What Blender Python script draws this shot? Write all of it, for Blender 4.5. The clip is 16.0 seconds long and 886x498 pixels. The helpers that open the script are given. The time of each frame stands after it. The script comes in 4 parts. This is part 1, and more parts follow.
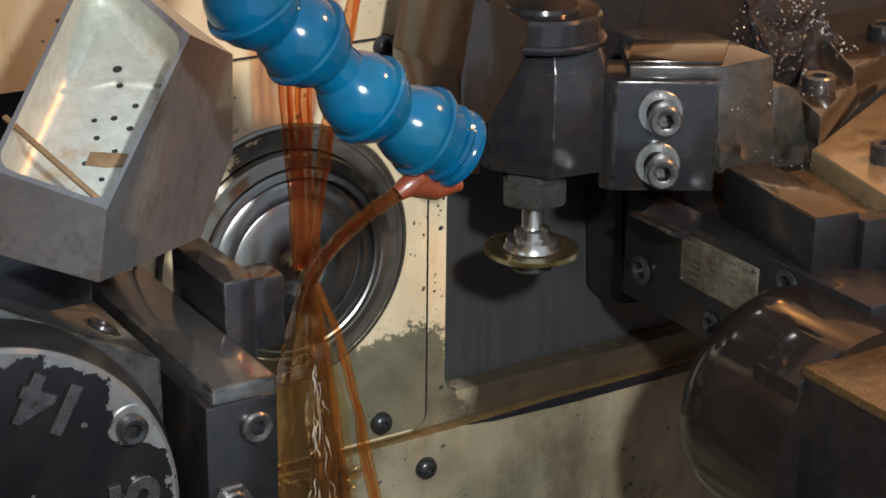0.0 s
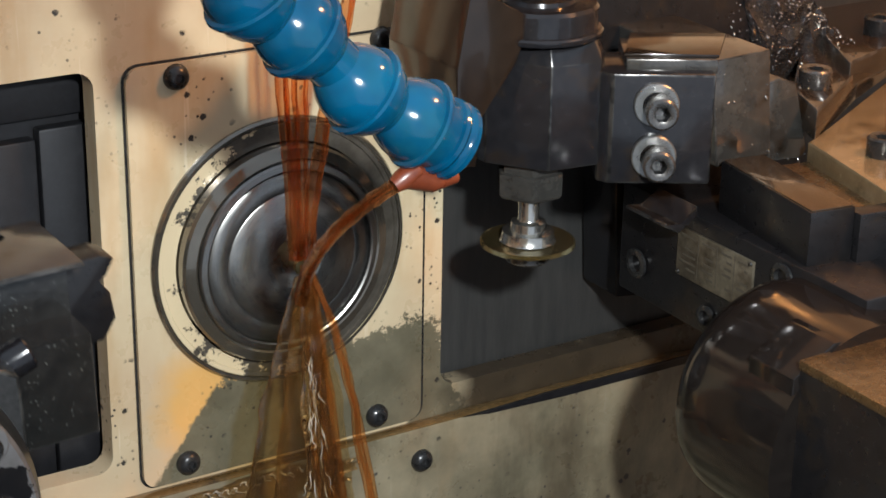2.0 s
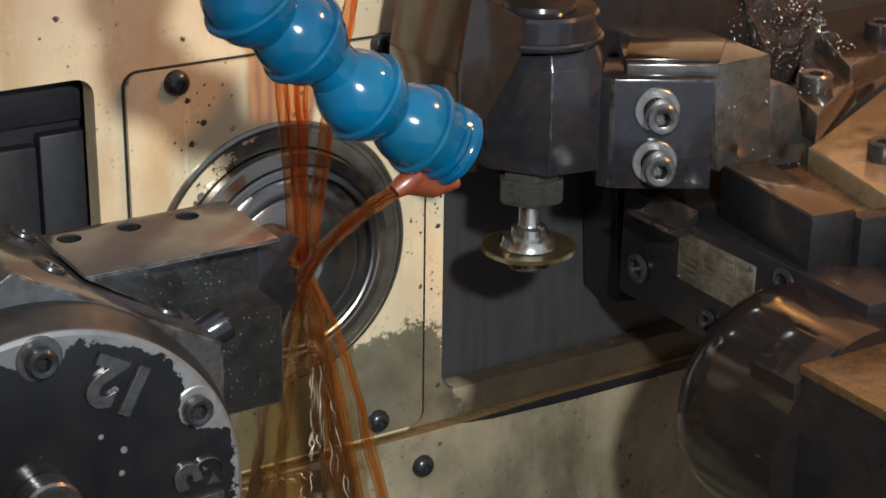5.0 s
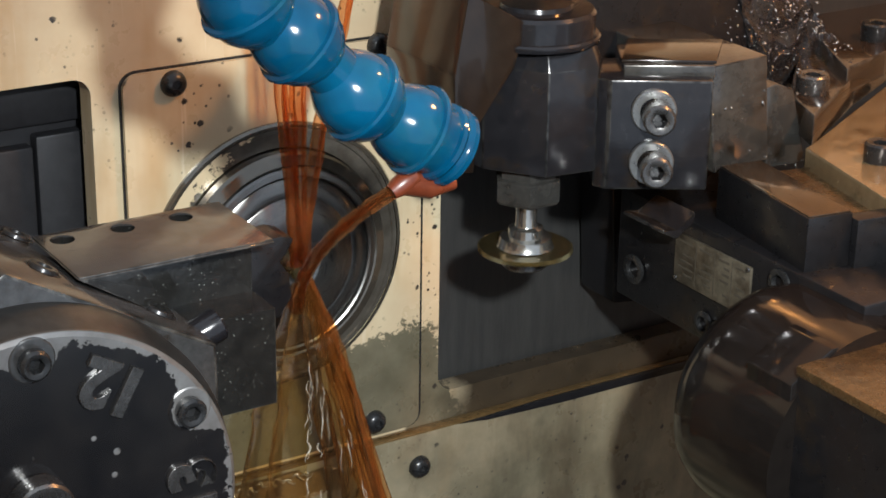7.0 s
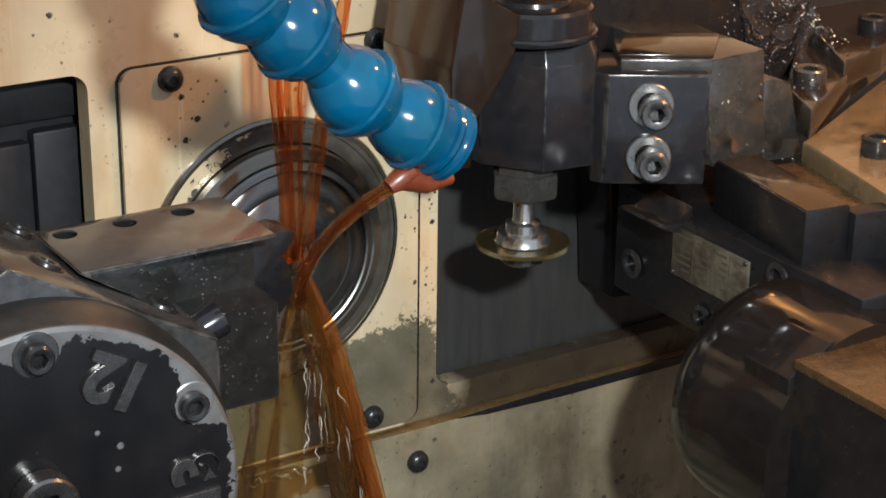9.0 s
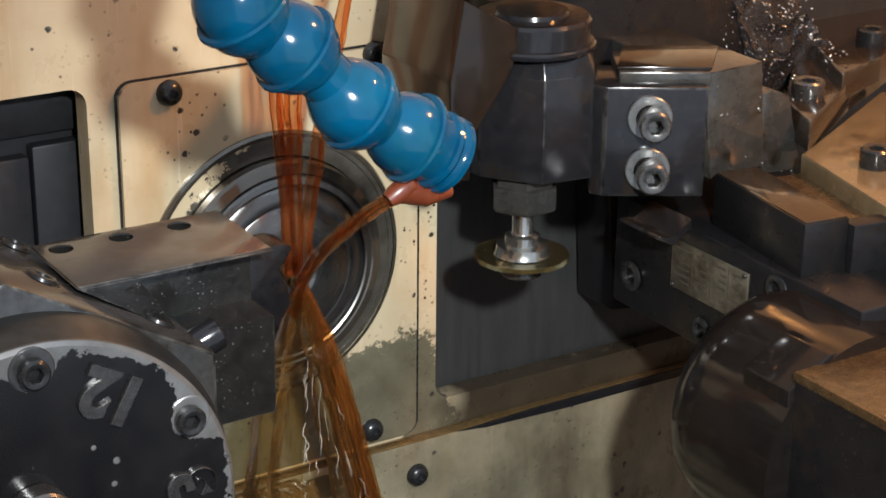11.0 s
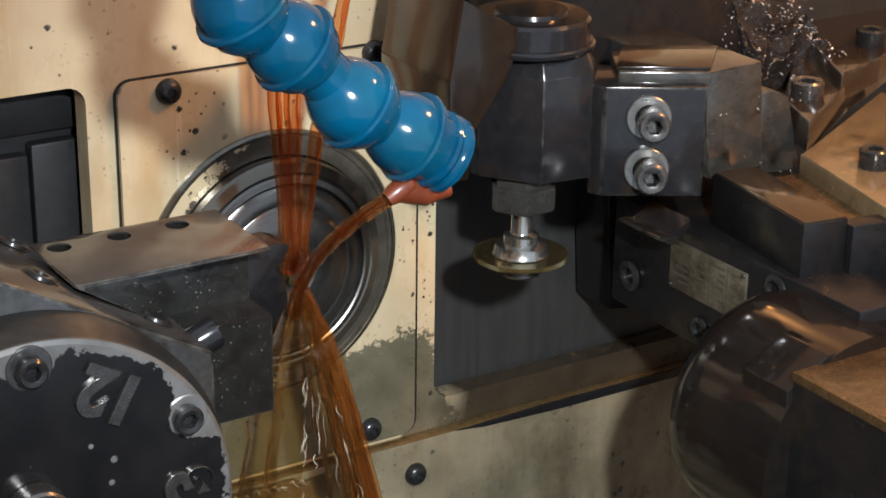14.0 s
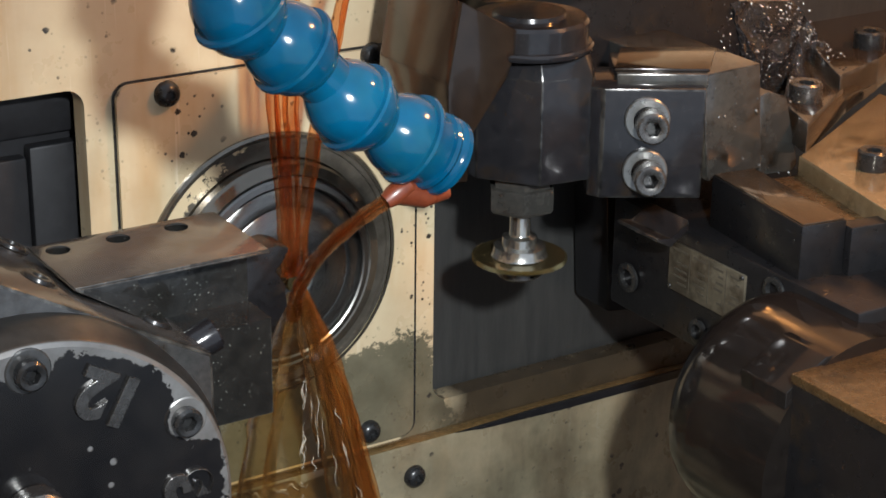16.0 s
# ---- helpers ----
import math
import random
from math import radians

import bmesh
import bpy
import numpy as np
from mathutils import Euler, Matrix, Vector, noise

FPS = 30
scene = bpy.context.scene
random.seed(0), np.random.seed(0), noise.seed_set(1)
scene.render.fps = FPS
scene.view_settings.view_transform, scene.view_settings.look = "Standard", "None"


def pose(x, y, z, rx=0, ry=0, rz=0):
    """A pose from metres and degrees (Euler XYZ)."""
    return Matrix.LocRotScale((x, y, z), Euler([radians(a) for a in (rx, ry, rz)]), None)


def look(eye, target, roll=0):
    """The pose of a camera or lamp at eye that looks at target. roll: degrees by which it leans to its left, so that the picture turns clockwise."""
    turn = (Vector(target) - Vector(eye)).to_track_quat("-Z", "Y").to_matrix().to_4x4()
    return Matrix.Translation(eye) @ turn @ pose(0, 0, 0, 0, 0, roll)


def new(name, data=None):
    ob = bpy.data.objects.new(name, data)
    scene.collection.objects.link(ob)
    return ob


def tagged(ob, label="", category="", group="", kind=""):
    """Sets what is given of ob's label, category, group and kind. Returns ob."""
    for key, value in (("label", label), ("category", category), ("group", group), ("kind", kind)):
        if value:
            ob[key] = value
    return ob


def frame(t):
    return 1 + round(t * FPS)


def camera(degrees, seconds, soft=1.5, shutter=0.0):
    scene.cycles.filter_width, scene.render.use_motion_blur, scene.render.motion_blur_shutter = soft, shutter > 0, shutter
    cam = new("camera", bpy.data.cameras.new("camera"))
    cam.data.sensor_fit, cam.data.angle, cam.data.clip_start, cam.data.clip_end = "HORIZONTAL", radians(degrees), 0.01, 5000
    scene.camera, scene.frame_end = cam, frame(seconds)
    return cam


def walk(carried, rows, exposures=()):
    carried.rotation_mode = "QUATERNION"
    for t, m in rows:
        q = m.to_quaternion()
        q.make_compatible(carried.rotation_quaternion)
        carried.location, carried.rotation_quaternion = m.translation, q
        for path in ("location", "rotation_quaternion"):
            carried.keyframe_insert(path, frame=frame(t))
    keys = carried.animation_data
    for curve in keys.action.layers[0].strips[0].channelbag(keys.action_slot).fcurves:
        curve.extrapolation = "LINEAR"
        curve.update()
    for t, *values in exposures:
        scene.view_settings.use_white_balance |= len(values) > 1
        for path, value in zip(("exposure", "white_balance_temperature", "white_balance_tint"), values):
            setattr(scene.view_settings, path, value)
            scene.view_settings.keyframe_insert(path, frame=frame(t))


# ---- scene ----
# ---------------------------------------------------------------- camera
EYE = Vector((-0.2790, -0.5511, 0.2464))
TURNS = (
    (0.0, 31.947, 21.607, 0.772), (0.5, 31.997, 21.681, 0.766), (1.0, 32.041, 21.781, 0.855), (1.5, 32.079, 21.865, 0.933),
    (2.0, 32.075, 21.832, 0.954), (2.5, 32.033, 21.772, 0.864), (3.0, 31.975, 21.668, 0.832), (3.5, 31.972, 21.632, 0.771),
    (4.0, 31.975, 21.685, 0.774), (6.5, 32.169, 21.633, 0.901), (7.0, 32.149, 21.645, 0.905), (7.5, 32.102, 21.697, 0.835),
    (8.0, 32.102, 21.720, 0.829), (8.5, 32.126, 21.752, 0.719), (9.0, 32.231, 21.795, 0.774), (11.5, 32.268, 21.362, 0.646),
    (12.0, 32.297, 21.403, 0.734), (12.5, 32.296, 21.448, 0.819), (13.0, 32.332, 21.483, 0.787), (13.5, 32.339, 21.453, 0.857),
    (14.0, 32.292, 21.431, 0.793), (14.5, 32.314, 21.409, 0.784), (15.0, 32.263, 21.359, 0.726), (15.5, 32.248, 21.427, 0.776),
    (16.0, 32.333, 21.367, 0.735))


def aim(yaw, pitch, roll):
    y, p = radians(yaw), radians(pitch)
    return look(EYE, EYE + Vector((math.sin(y) * math.cos(p), math.cos(y) * math.cos(p), -math.sin(p))), roll)


cam = camera(25.9, 16.0, soft=1.6, shutter=0.5)
walk(cam, [(t, aim(a, b, c)) for t, a, b, c in TURNS])

# ---------------------------------------------------------------- light
world = bpy.data.worlds.new("world")
scene.world = world
world.use_nodes = True
world.node_tree.nodes["Background"].inputs[0].default_value = (0.72, 0.84, 1.0, 1)
world.node_tree.nodes["Background"].inputs[1].default_value = 0.78
scene.view_settings.exposure = 0.0


def lamp(name, kind, place, target, power, colour, size):
    data = bpy.data.lights.new(name, kind)
    data.energy, data.color = power, colour
    if kind == "AREA":
        data.shape, data.size = "DISK", size
    else:
        data.shadow_soft_size = size
    ob = new(name, data)
    ob.matrix_world = look(place, target)
    return ob


hand_lamp = lamp("hand_lamp", "SPOT", (-0.190, -0.60, 0.323), (0.09, 0, -0.072), 25, (0.93, 0.98, 1.0), 0.014)
hand_lamp.data.spot_size, hand_lamp.data.spot_blend = radians(45), 1.0
lamp("work_lamp", "AREA", (0.30, -0.27, 0.40), (0.20, -0.06, 0.03), 1.8, (1.0, 0.42, 0.11), 0.04)


# ---------------------------------------------------------------- materials
class Nodes:
    """A small helper that strings nodes of one material together."""

    def __init__(self, name):
        self.mat = bpy.data.materials.new(name)
        self.mat.use_nodes = True
        self.tree = self.mat.node_tree
        self.bsdf = self.tree.nodes["Principled BSDF"]
        self.place = self.add("ShaderNodeNewGeometry").outputs["Position"]
        self.local = self.add("ShaderNodeTexCoord").outputs["Object"]

    def add(self, kind, **values):
        node = self.tree.nodes.new(kind)
        for key, value in values.items():
            setattr(node, key, value)
        return node

    def join(self, a, b):
        self.tree.links.new(a, b)

    def put(self, socket, value):
        if isinstance(value, bpy.types.NodeSocket):
            self.join(value, socket)
        else:
            socket.default_value = value

    def noise(self, scale, detail=4.0, rough=0.6, where=None, warp=0.0):
        n = self.add("ShaderNodeTexNoise")
        n.inputs["Scale"].default_value = scale
        n.inputs["Detail"].default_value = detail
        n.inputs["Roughness"].default_value = rough
        n.inputs["Distortion"].default_value = warp
        self.join(where or self.local, n.inputs["Vector"])
        return n.outputs["Fac"]

    def cells(self, scale, where=None):
        n = self.add("ShaderNodeTexVoronoi")
        n.inputs["Scale"].default_value = scale
        self.join(where or self.local, n.inputs["Vector"])
        return n.outputs["Distance"]

    def math(self, op, a, b=0.0, clamp=False):
        n = self.add("ShaderNodeMath", operation=op, use_clamp=clamp)
        self.put(n.inputs[0], a)
        self.put(n.inputs[1], b)
        return n.outputs[0]

    def step(self, value, low, high, a=0.0, b=1.0):
        n = self.add("ShaderNodeMapRange")
        self.put(n.inputs[0], value)
        for i, v in enumerate((low, high, a, b)):
            n.inputs[i + 1].default_value = v
        return n.outputs[0]

    def mix(self, fac, a, b):
        n = self.add("ShaderNodeMix", data_type="RGBA")
        self.put(n.inputs[0], fac)
        self.put(n.inputs[6], (*a, 1) if isinstance(a, tuple) else a)
        self.put(n.inputs[7], (*b, 1) if isinstance(b, tuple) else b)
        return n.outputs[2]

    def split(self, vector=None):
        n = self.add("ShaderNodeSeparateXYZ")
        self.join(vector or self.local, n.inputs[0])
        return n.outputs

    def stretch(self, sx, sy, sz):
        n = self.add("ShaderNodeMapping")
        n.inputs["Scale"].default_value = (sx, sy, sz)
        self.join(self.local, n.inputs["Vector"])
        return n.outputs[0]

    def bump(self, height, strength=0.3, distance=0.0005):
        n = self.add("ShaderNodeBump")
        n.inputs["Strength"].default_value = strength
        n.inputs["Distance"].default_value = distance
        self.join(height, n.inputs["Height"])
        self.join(n.outputs[0], self.bsdf.inputs["Normal"])

    def finish(self, colour, rough=0.4, metal=0.0, coat=0.0, spec=0.5):
        b = self.bsdf.inputs
        self.put(b["Base Color"], (*colour, 1) if isinstance(colour, tuple) else colour)
        self.put(b["Roughness"], rough)
        self.put(b["Metallic"], metal)
        b["Coat Weight"].default_value = coat
        b["Coat Roughness"].default_value = 0.06
        b["Specular IOR Level"].default_value = spec
        return self.mat


def plate_wear(n):
    x, _, z = n.split()
    ragged = n.math("MULTIPLY", n.math("SUBTRACT", n.noise(190, 6, 0.75), 0.5), 0.030)
    low = n.math("SUBTRACT", n.math("SUBTRACT", -0.042, z), ragged)
    slope = n.math("ADD", n.math("MULTIPLY", x, 0.08), low)
    left = n.math("ADD", n.math("ADD", n.math("MULTIPLY", z, -0.75), -0.008), n.math("ADD", x, n.math("MULTIPLY", ragged, 0.25)))
    return n.step(n.math("MINIMUM", slope, left), -0.0008, 0.0008)


def cream_paint(name, worn=None, stain_shade=None):
    """Old oily cream paint with dark chips; worn: a function that gives the mask of bare metal; the last mask holds
    stains and painted shade.
    """
    n = Nodes(name)
    base = n.mix(n.step(n.noise(22, 5, 0.65), 0.35, 0.7), (0.53, 0.42, 0.265), (0.65, 0.555, 0.37))
    base = n.mix(n.step(n.noise(9, 4, 0.6), 0.42, 0.68, 0, 0.7), base, (0.50, 0.35, 0.22))
    base = n.mix(n.step(n.noise(60, 3, where=n.stretch(1, 1, 0.25)), 0.52, 0.75, 0, 0.55), base, (0.42, 0.25, 0.10))
    torn = n.math("MULTIPLY", n.math("SUBTRACT", n.noise(420, 4, 0.7), 0.5), 0.35)
    chips = n.math("MULTIPLY", n.step(n.math("ADD", n.cells(120), torn), 0.15, 0.10), n.step(n.noise(55, 2), 0.45, 0.53))
    chips = n.math("MAXIMUM", chips, n.math("MULTIPLY", n.step(n.math("ADD", n.cells(310), torn), 0.2, 0.12), n.step(n.noise(28, 3), 0.52, 0.60)))
    scratch = n.step(n.noise(300, 2, where=n.stretch(1, 1, 0.05)), 0.66, 0.72, 0, 0.35)
    base = n.mix(scratch, base, (0.80, 0.73, 0.58))
    rough = n.step(n.noise(80, 4), 0.3, 0.7, 0.22, 0.42)
    if worn == plate_wear:
        px, _, pz = n.split()
        dx, dz = n.math("ADD", px, 0.030), n.math("ADD", pz, 0.050)
        away = n.math("SQRT", n.math("ADD", n.math("MULTIPLY", dx, dx), n.math("MULTIPLY", dz, dz)))
        rust = n.step(n.math("ADD", away, n.math("MULTIPLY", n.noise(60, 5, 0.65), 0.02)), 0.020, 0.034, 0.75, 0)
        base = n.mix(rust, base, (0.70, 0.36, 0.08))
    if worn:
        mask = worn(n)
        bare = n.mix(n.step(n.noise(45, 5, 0.7), 0.35, 0.7), (0.10, 0.088, 0.056), (0.17, 0.15, 0.10))
        base = n.mix(mask, base, bare)
    if stain_shade:
        base = n.mix(stain_shade(n), base, n.mix(n.step(n.noise(70, 5), 0.3, 0.7), (0.030, 0.022, 0.014), (0.058, 0.042, 0.026)))
    base = n.mix(chips, base, (0.035, 0.03, 0.025))
    n.bump(n.noise(260, 4), 0.15, 0.0004)
    return n.finish(base, rough, 0.0, 0.35)


def wall_wear_shade(n):
    x, _, z = n.split()
    ragged = n.math("MULTIPLY", n.math("SUBTRACT", n.noise(190, 6, 0.75), 0.5), 0.032)
    low = n.math("SUBTRACT", n.math("SUBTRACT", -0.040, z), ragged)
    right = n.math("SUBTRACT", n.math("SUBTRACT", 0.052, n.math("MULTIPLY", z, 0.30)), n.math("SUBTRACT", x, ragged))
    left = n.math("SUBTRACT", x, 0.052)
    chipped = n.step(n.math("MINIMUM", n.math("MINIMUM", low, right), left), -0.0008, 0.0008)
    # the strip under the opening is darkened: the slide's shade put into the colour
    strip = n.step(n.math("ADD", z, n.math("MULTIPLY", ragged, 0.2)), -0.066, -0.072)
    darkened = n.math("MULTIPLY", n.math("MULTIPLY", strip, n.step(x, 0.06, 0.10)), n.step(n.noise(40, 5, 0.7), 0.2, 0.6, 0.6, 1.0))
    return n.math("MAXIMUM", chipped, darkened)


def steel(name, dark, light, rough=(0.2, 0.4), metal=0.9, brush=None, coat=0.2, dirt=0.0, dirt_colour=(0.03, 0.02, 0.012), grain=0.12):
    n = Nodes(name)
    where = n.stretch(*brush) if brush else None
    fac = n.step(n.noise(230, 6, 0.75, where), 0.3, 0.72)
    colour = n.mix(fac, dark, light)
    if dirt:
        colour = n.mix(n.step(n.noise(48, 5, 0.7), 0.62 - dirt, 0.75 - dirt * 0.5), colour, dirt_colour)
    n.bump(n.noise(420, 3, 0.6, where), grain, 0.0003 if grain < 0.9 else 0.002)
    return n.finish(colour, n.step(n.noise(320, 5, 0.7), 0.3, 0.7, *rough), metal, coat)


def oil(name, tint, depth, gloss_part=0.55, ior=1.3, rough=0.05, sheen=0.0, glint_colour=None, haze=(0.03, 0.15)):
    """A thin run of amber cutting oil: clear and tinted, with a wet gloss."""
    n = Nodes(name)
    clear = n.add("ShaderNodeBsdfTransparent")
    streak = n.noise(90, 4, 0.7, n.stretch(1, 1, 0.18))
    n.put(clear.inputs[0], n.mix(n.step(streak, 0.35, 0.7), tint, tuple(min(1.0, c * depth) for c in tint)))
    body = n.add("ShaderNodeBsdfPrincipled")
    body.inputs["Base Color"].default_value = glint_colour or (0.34, 0.15, 0.05, 1)
    body.inputs["Roughness"].default_value = 0.08
    gloss = n.add("ShaderNodeBsdfGlossy")
    gloss.inputs["Roughness"].default_value = rough
    gloss.inputs["Color"].default_value = (1, 0.93, 0.82, 1)
    hazy = n.add("ShaderNodeMixShader")
    n.put(hazy.inputs[0], n.step(streak, 0.3, 0.75, *haze))
    n.join(clear.outputs[0], hazy.inputs[1])
    n.join(body.outputs[0], hazy.inputs[2])
    fres = n.add("ShaderNodeFresnel")
    fres.inputs["IOR"].default_value = ior
    bump = n.add("ShaderNodeBump")
    bump.inputs["Strength"].default_value = 0.6
    bump.inputs["Distance"].default_value = 0.001
    n.join(n.noise(130, 3, 0.6, n.stretch(1, 1, 0.22), 0.4), bump.inputs["Height"])
    for node in (gloss, body, fres):
        n.join(bump.outputs[0], node.inputs["Normal"])
    top = n.add("ShaderNodeMixShader")
    n.put(top.inputs[0], n.math("ADD", n.math("MULTIPLY", fres.outputs[0], gloss_part), sheen))
    n.join(hazy.outputs[0], top.inputs[1])
    n.join(gloss.outputs[0], top.inputs[2])
    n.join(top.outputs[0], n.tree.nodes["Material Output"].inputs["Surface"])
    return n.mat


def blue_plastic():
    n = Nodes("blue plastic")
    c = n.mix(n.step(n.noise(40, 3), 0.3, 0.7), (0.0005, 0.036, 0.082), (0.0005, 0.072, 0.150))
    c = n.mix(n.step(n.noise(65, 3, 0.6), 0.52, 0.85, 0, 0.5), c, (0.01, 0.085, 0.10))
    n.bump(n.noise(150, 3), 0.16, 0.0004)
    return n.finish(c, n.step(n.noise(90, 3), 0.3, 0.7, 0.08, 0.18), 0.0, 0.15, 0.4)


def cap_face():
    """Black paint on the turret's cap, chipped to bare steel along the rim."""
    n = Nodes("chipped black cap")
    x, _, z = n.split()
    r = n.math("SQRT", n.math("ADD", n.math("MULTIPLY", x, x), n.math("MULTIPLY", z, z)))
    ragged = n.math("MULTIPLY", n.math("SUBTRACT", n.noise(110, 6, 0.65), 0.5), 0.016)
    turn = n.math("MULTIPLY", n.math("SUBTRACT", n.math("ARCTAN2", z, x), radians(30.6)), 6.0)
    near = n.math("POWER", n.math("MAXIMUM", n.math("COSINE", turn), 0.0), 1.5)
    bare = n.step(n.math("ADD", n.math("ADD", r, ragged), n.math("MULTIPLY", near, 0.0085)), 0.0515, 0.0519)
    flecks = n.math("MULTIPLY", n.step(n.cells(150), 0.17, 0.12), n.step(n.noise(60, 2), 0.55, 0.6))
    mask = n.math("MAXIMUM", bare, flecks)
    c = n.mix(n.step(n.noise(90, 4), 0.3, 0.7), (0.006, 0.006, 0.007), (0.013, 0.012, 0.012))
    s = n.mix(n.step(n.noise(120, 5), 0.3, 0.7), (0.20, 0.19, 0.18), (0.34, 0.33, 0.32))
    s = n.mix(n.step(r, 0.0541, 0.0546), s, n.mix(n.step(n.noise(150, 5), 0.3, 0.7), (0.05, 0.048, 0.046), (0.09, 0.086, 0.08)))
    n.bump(mask, 0.25, 0.0003)
    return n.finish(n.mix(mask, c, s), n.step(mask, 0, 1, 0.16, 0.38), n.step(mask, 0, 1, 0.0, 0.7), 0.1)


CREAM = cream_paint("cream paint")
DIRTY = cream_paint("grimy cream paint", lambda n: n.step(n.noise(16, 5, 0.65), 0.25, 0.6, 0.6, 1.0), lambda n: n.step(n.noise(34, 5, 0.65, n.stretch(1, 1, 0.35)), 0.46, 0.68, 0, 0.7))
CREAM_PLATE = cream_paint("cream paint on the cover plate", plate_wear)
# the second mask paints the slide's shade on the strip below the opening
CREAM_WALL = cream_paint("cream paint on the wall", wall_wear_shade, lambda n: n.math("MULTIPLY", n.step(n.math("ADD", n.split()[2], n.math("MULTIPLY", n.noise(150, 5), 0.006)), -0.062, -0.066), n.step(n.math("ADD", n.split()[0], n.math("MULTIPLY", n.noise(60, 5), 0.02)), 0.076, 0.090)))
BLACK = steel("black oxide steel", (0.010, 0.010, 0.012), (0.022, 0.021, 0.023), (0.12, 0.22), 0.2, coat=0.2, dirt=0.06)
WET = steel("wet black casting", (0.012, 0.011, 0.011), (0.035, 0.03, 0.028), (0.05, 0.12), 0.2, coat=0.9, grain=1.0)
SHEET = steel("dark sheet metal", (0.034, 0.034, 0.034), (0.058, 0.057, 0.054), (0.34, 0.46), 0.25, brush=(1, 1, 0.12), coat=0.1)
DARK = steel("dark panel", (0.013, 0.013, 0.015), (0.023, 0.023, 0.026), (0.4, 0.6), 0.2, coat=0.0)
GREY = steel("oily grey steel", (0.050, 0.050, 0.050), (0.096, 0.094, 0.092), (0.14, 0.26), 0.45, dirt=0.05, coat=0.6, grain=0.3)
OLIVE = steel("oily dark steel", (0.045, 0.043, 0.040), (0.10, 0.095, 0.085), (0.14, 0.26), 0.5, dirt=0.06, coat=0.7)
BRIGHT = steel("bright turned steel", (0.40, 0.385, 0.35), (0.58, 0.56, 0.52), (0.12, 0.22), 0.95)
SCREW = steel("socket screw steel", (0.09, 0.086, 0.082), (0.19, 0.182, 0.175), (0.2, 0.35), 0.85)
WASHER = steel("worn bright washer", (0.17, 0.17, 0.165), (0.28, 0.28, 0.27), (0.24, 0.36), 0.8)
SOOT = steel("black socket screw", (0.02, 0.02, 0.021), (0.05, 0.05, 0.05), (0.22, 0.35), 0.5)
CHUCK = steel("turned chuck steel", (0.16, 0.157, 0.150), (0.23, 0.226, 0.216), (0.24, 0.34), 0.9, coat=0.4)
_ = CHUCK.node_tree
_tangent = _.nodes.new("ShaderNodeTangent")
_tangent.direction_type, _tangent.axis = "RADIAL", "Z"
_.links.new(_tangent.outputs[0], _.nodes["Principled BSDF"].inputs["Tangent"])
_.nodes["Principled BSDF"].inputs["Anisotropic"].default_value = 0.6
POLISH = steel("polished dark steel", (0.016, 0.013, 0.012), (0.028, 0.023, 0.020), (0.09, 0.15), 0.5, coat=0.2, grain=0.02)
INKY = steel("sooty black casing", (0.007, 0.007, 0.008), (0.016, 0.015, 0.016), (0.24, 0.40), 0.2, coat=0.12, dirt=0.05)
TAN = steel("oil-filmed tan plate", (0.20, 0.14, 0.075), (0.33, 0.24, 0.13), (0.16, 0.28), 0.35, dirt=0.06, dirt_colour=(0.07, 0.045, 0.02), coat=0.5)
ALU_IN = steel("bright pocket floor", (0.44, 0.44, 0.385), (0.62, 0.62, 0.55), (0.32, 0.46), 0.4, dirt=0.05, dirt_colour=(0.45, 0.28, 0.13), grain=0.5)
MILLED = steel("milled grey aluminium", (0.20, 0.205, 0.215), (0.30, 0.305, 0.315), (0.30, 0.45), 0.7, brush=(1, 1, 0.12), dirt=0.06, dirt_colour=(0.10, 0.085, 0.06))
OIL_BROWN = steel("oil-brown steel", (0.060, 0.034, 0.014), (0.14, 0.080, 0.034), (0.22, 0.34), 0.3, dirt=0.10, coat=0.3)
BRASS = steel("oil-stained saw steel", (0.32, 0.25, 0.11), (0.48, 0.39, 0.20), (0.16, 0.28), 0.95, coat=0.5)
PLAQUE = steel("stained rating plate", (0.10, 0.085, 0.06), (0.17, 0.145, 0.105), (0.35, 0.5), 0.3, dirt=0.12)
INK = steel("plaque ink", (0.05, 0.042, 0.032), (0.08, 0.068, 0.05), (0.4, 0.5), 0.0)
BROWN = steel("dark brown oily steel", (0.012, 0.008, 0.006), (0.026, 0.018, 0.013), (0.12, 0.22), 0.3, coat=0.4)
RUST = steel("brown oily plate", (0.032, 0.021, 0.014), (0.070, 0.047, 0.03), (0.12, 0.22), 0.4, dirt=0.05, coat=0.7)
BLUE = blue_plastic()
LEDGE = steel("oil-soaked ledge", (0.10, 0.058, 0.020), (0.19, 0.12, 0.050), (0.14, 0.28), 0.2, coat=0.6, dirt=0.06)


def glint_edge(name, dark, highlit=(0.17, 0.163, 0.15)):
    """The bevelled edge of a dark steel part, with patchy lamp highlights painted into its colour."""
    n = Nodes(name)
    mask = n.step(n.noise(160, 5, 0.7), 0.40, 0.60)
    n.bump(n.noise(300, 3), 0.2, 0.0003)
    return n.finish(n.mix(mask, dark, highlit), 0.22, 0.7, 0.3)


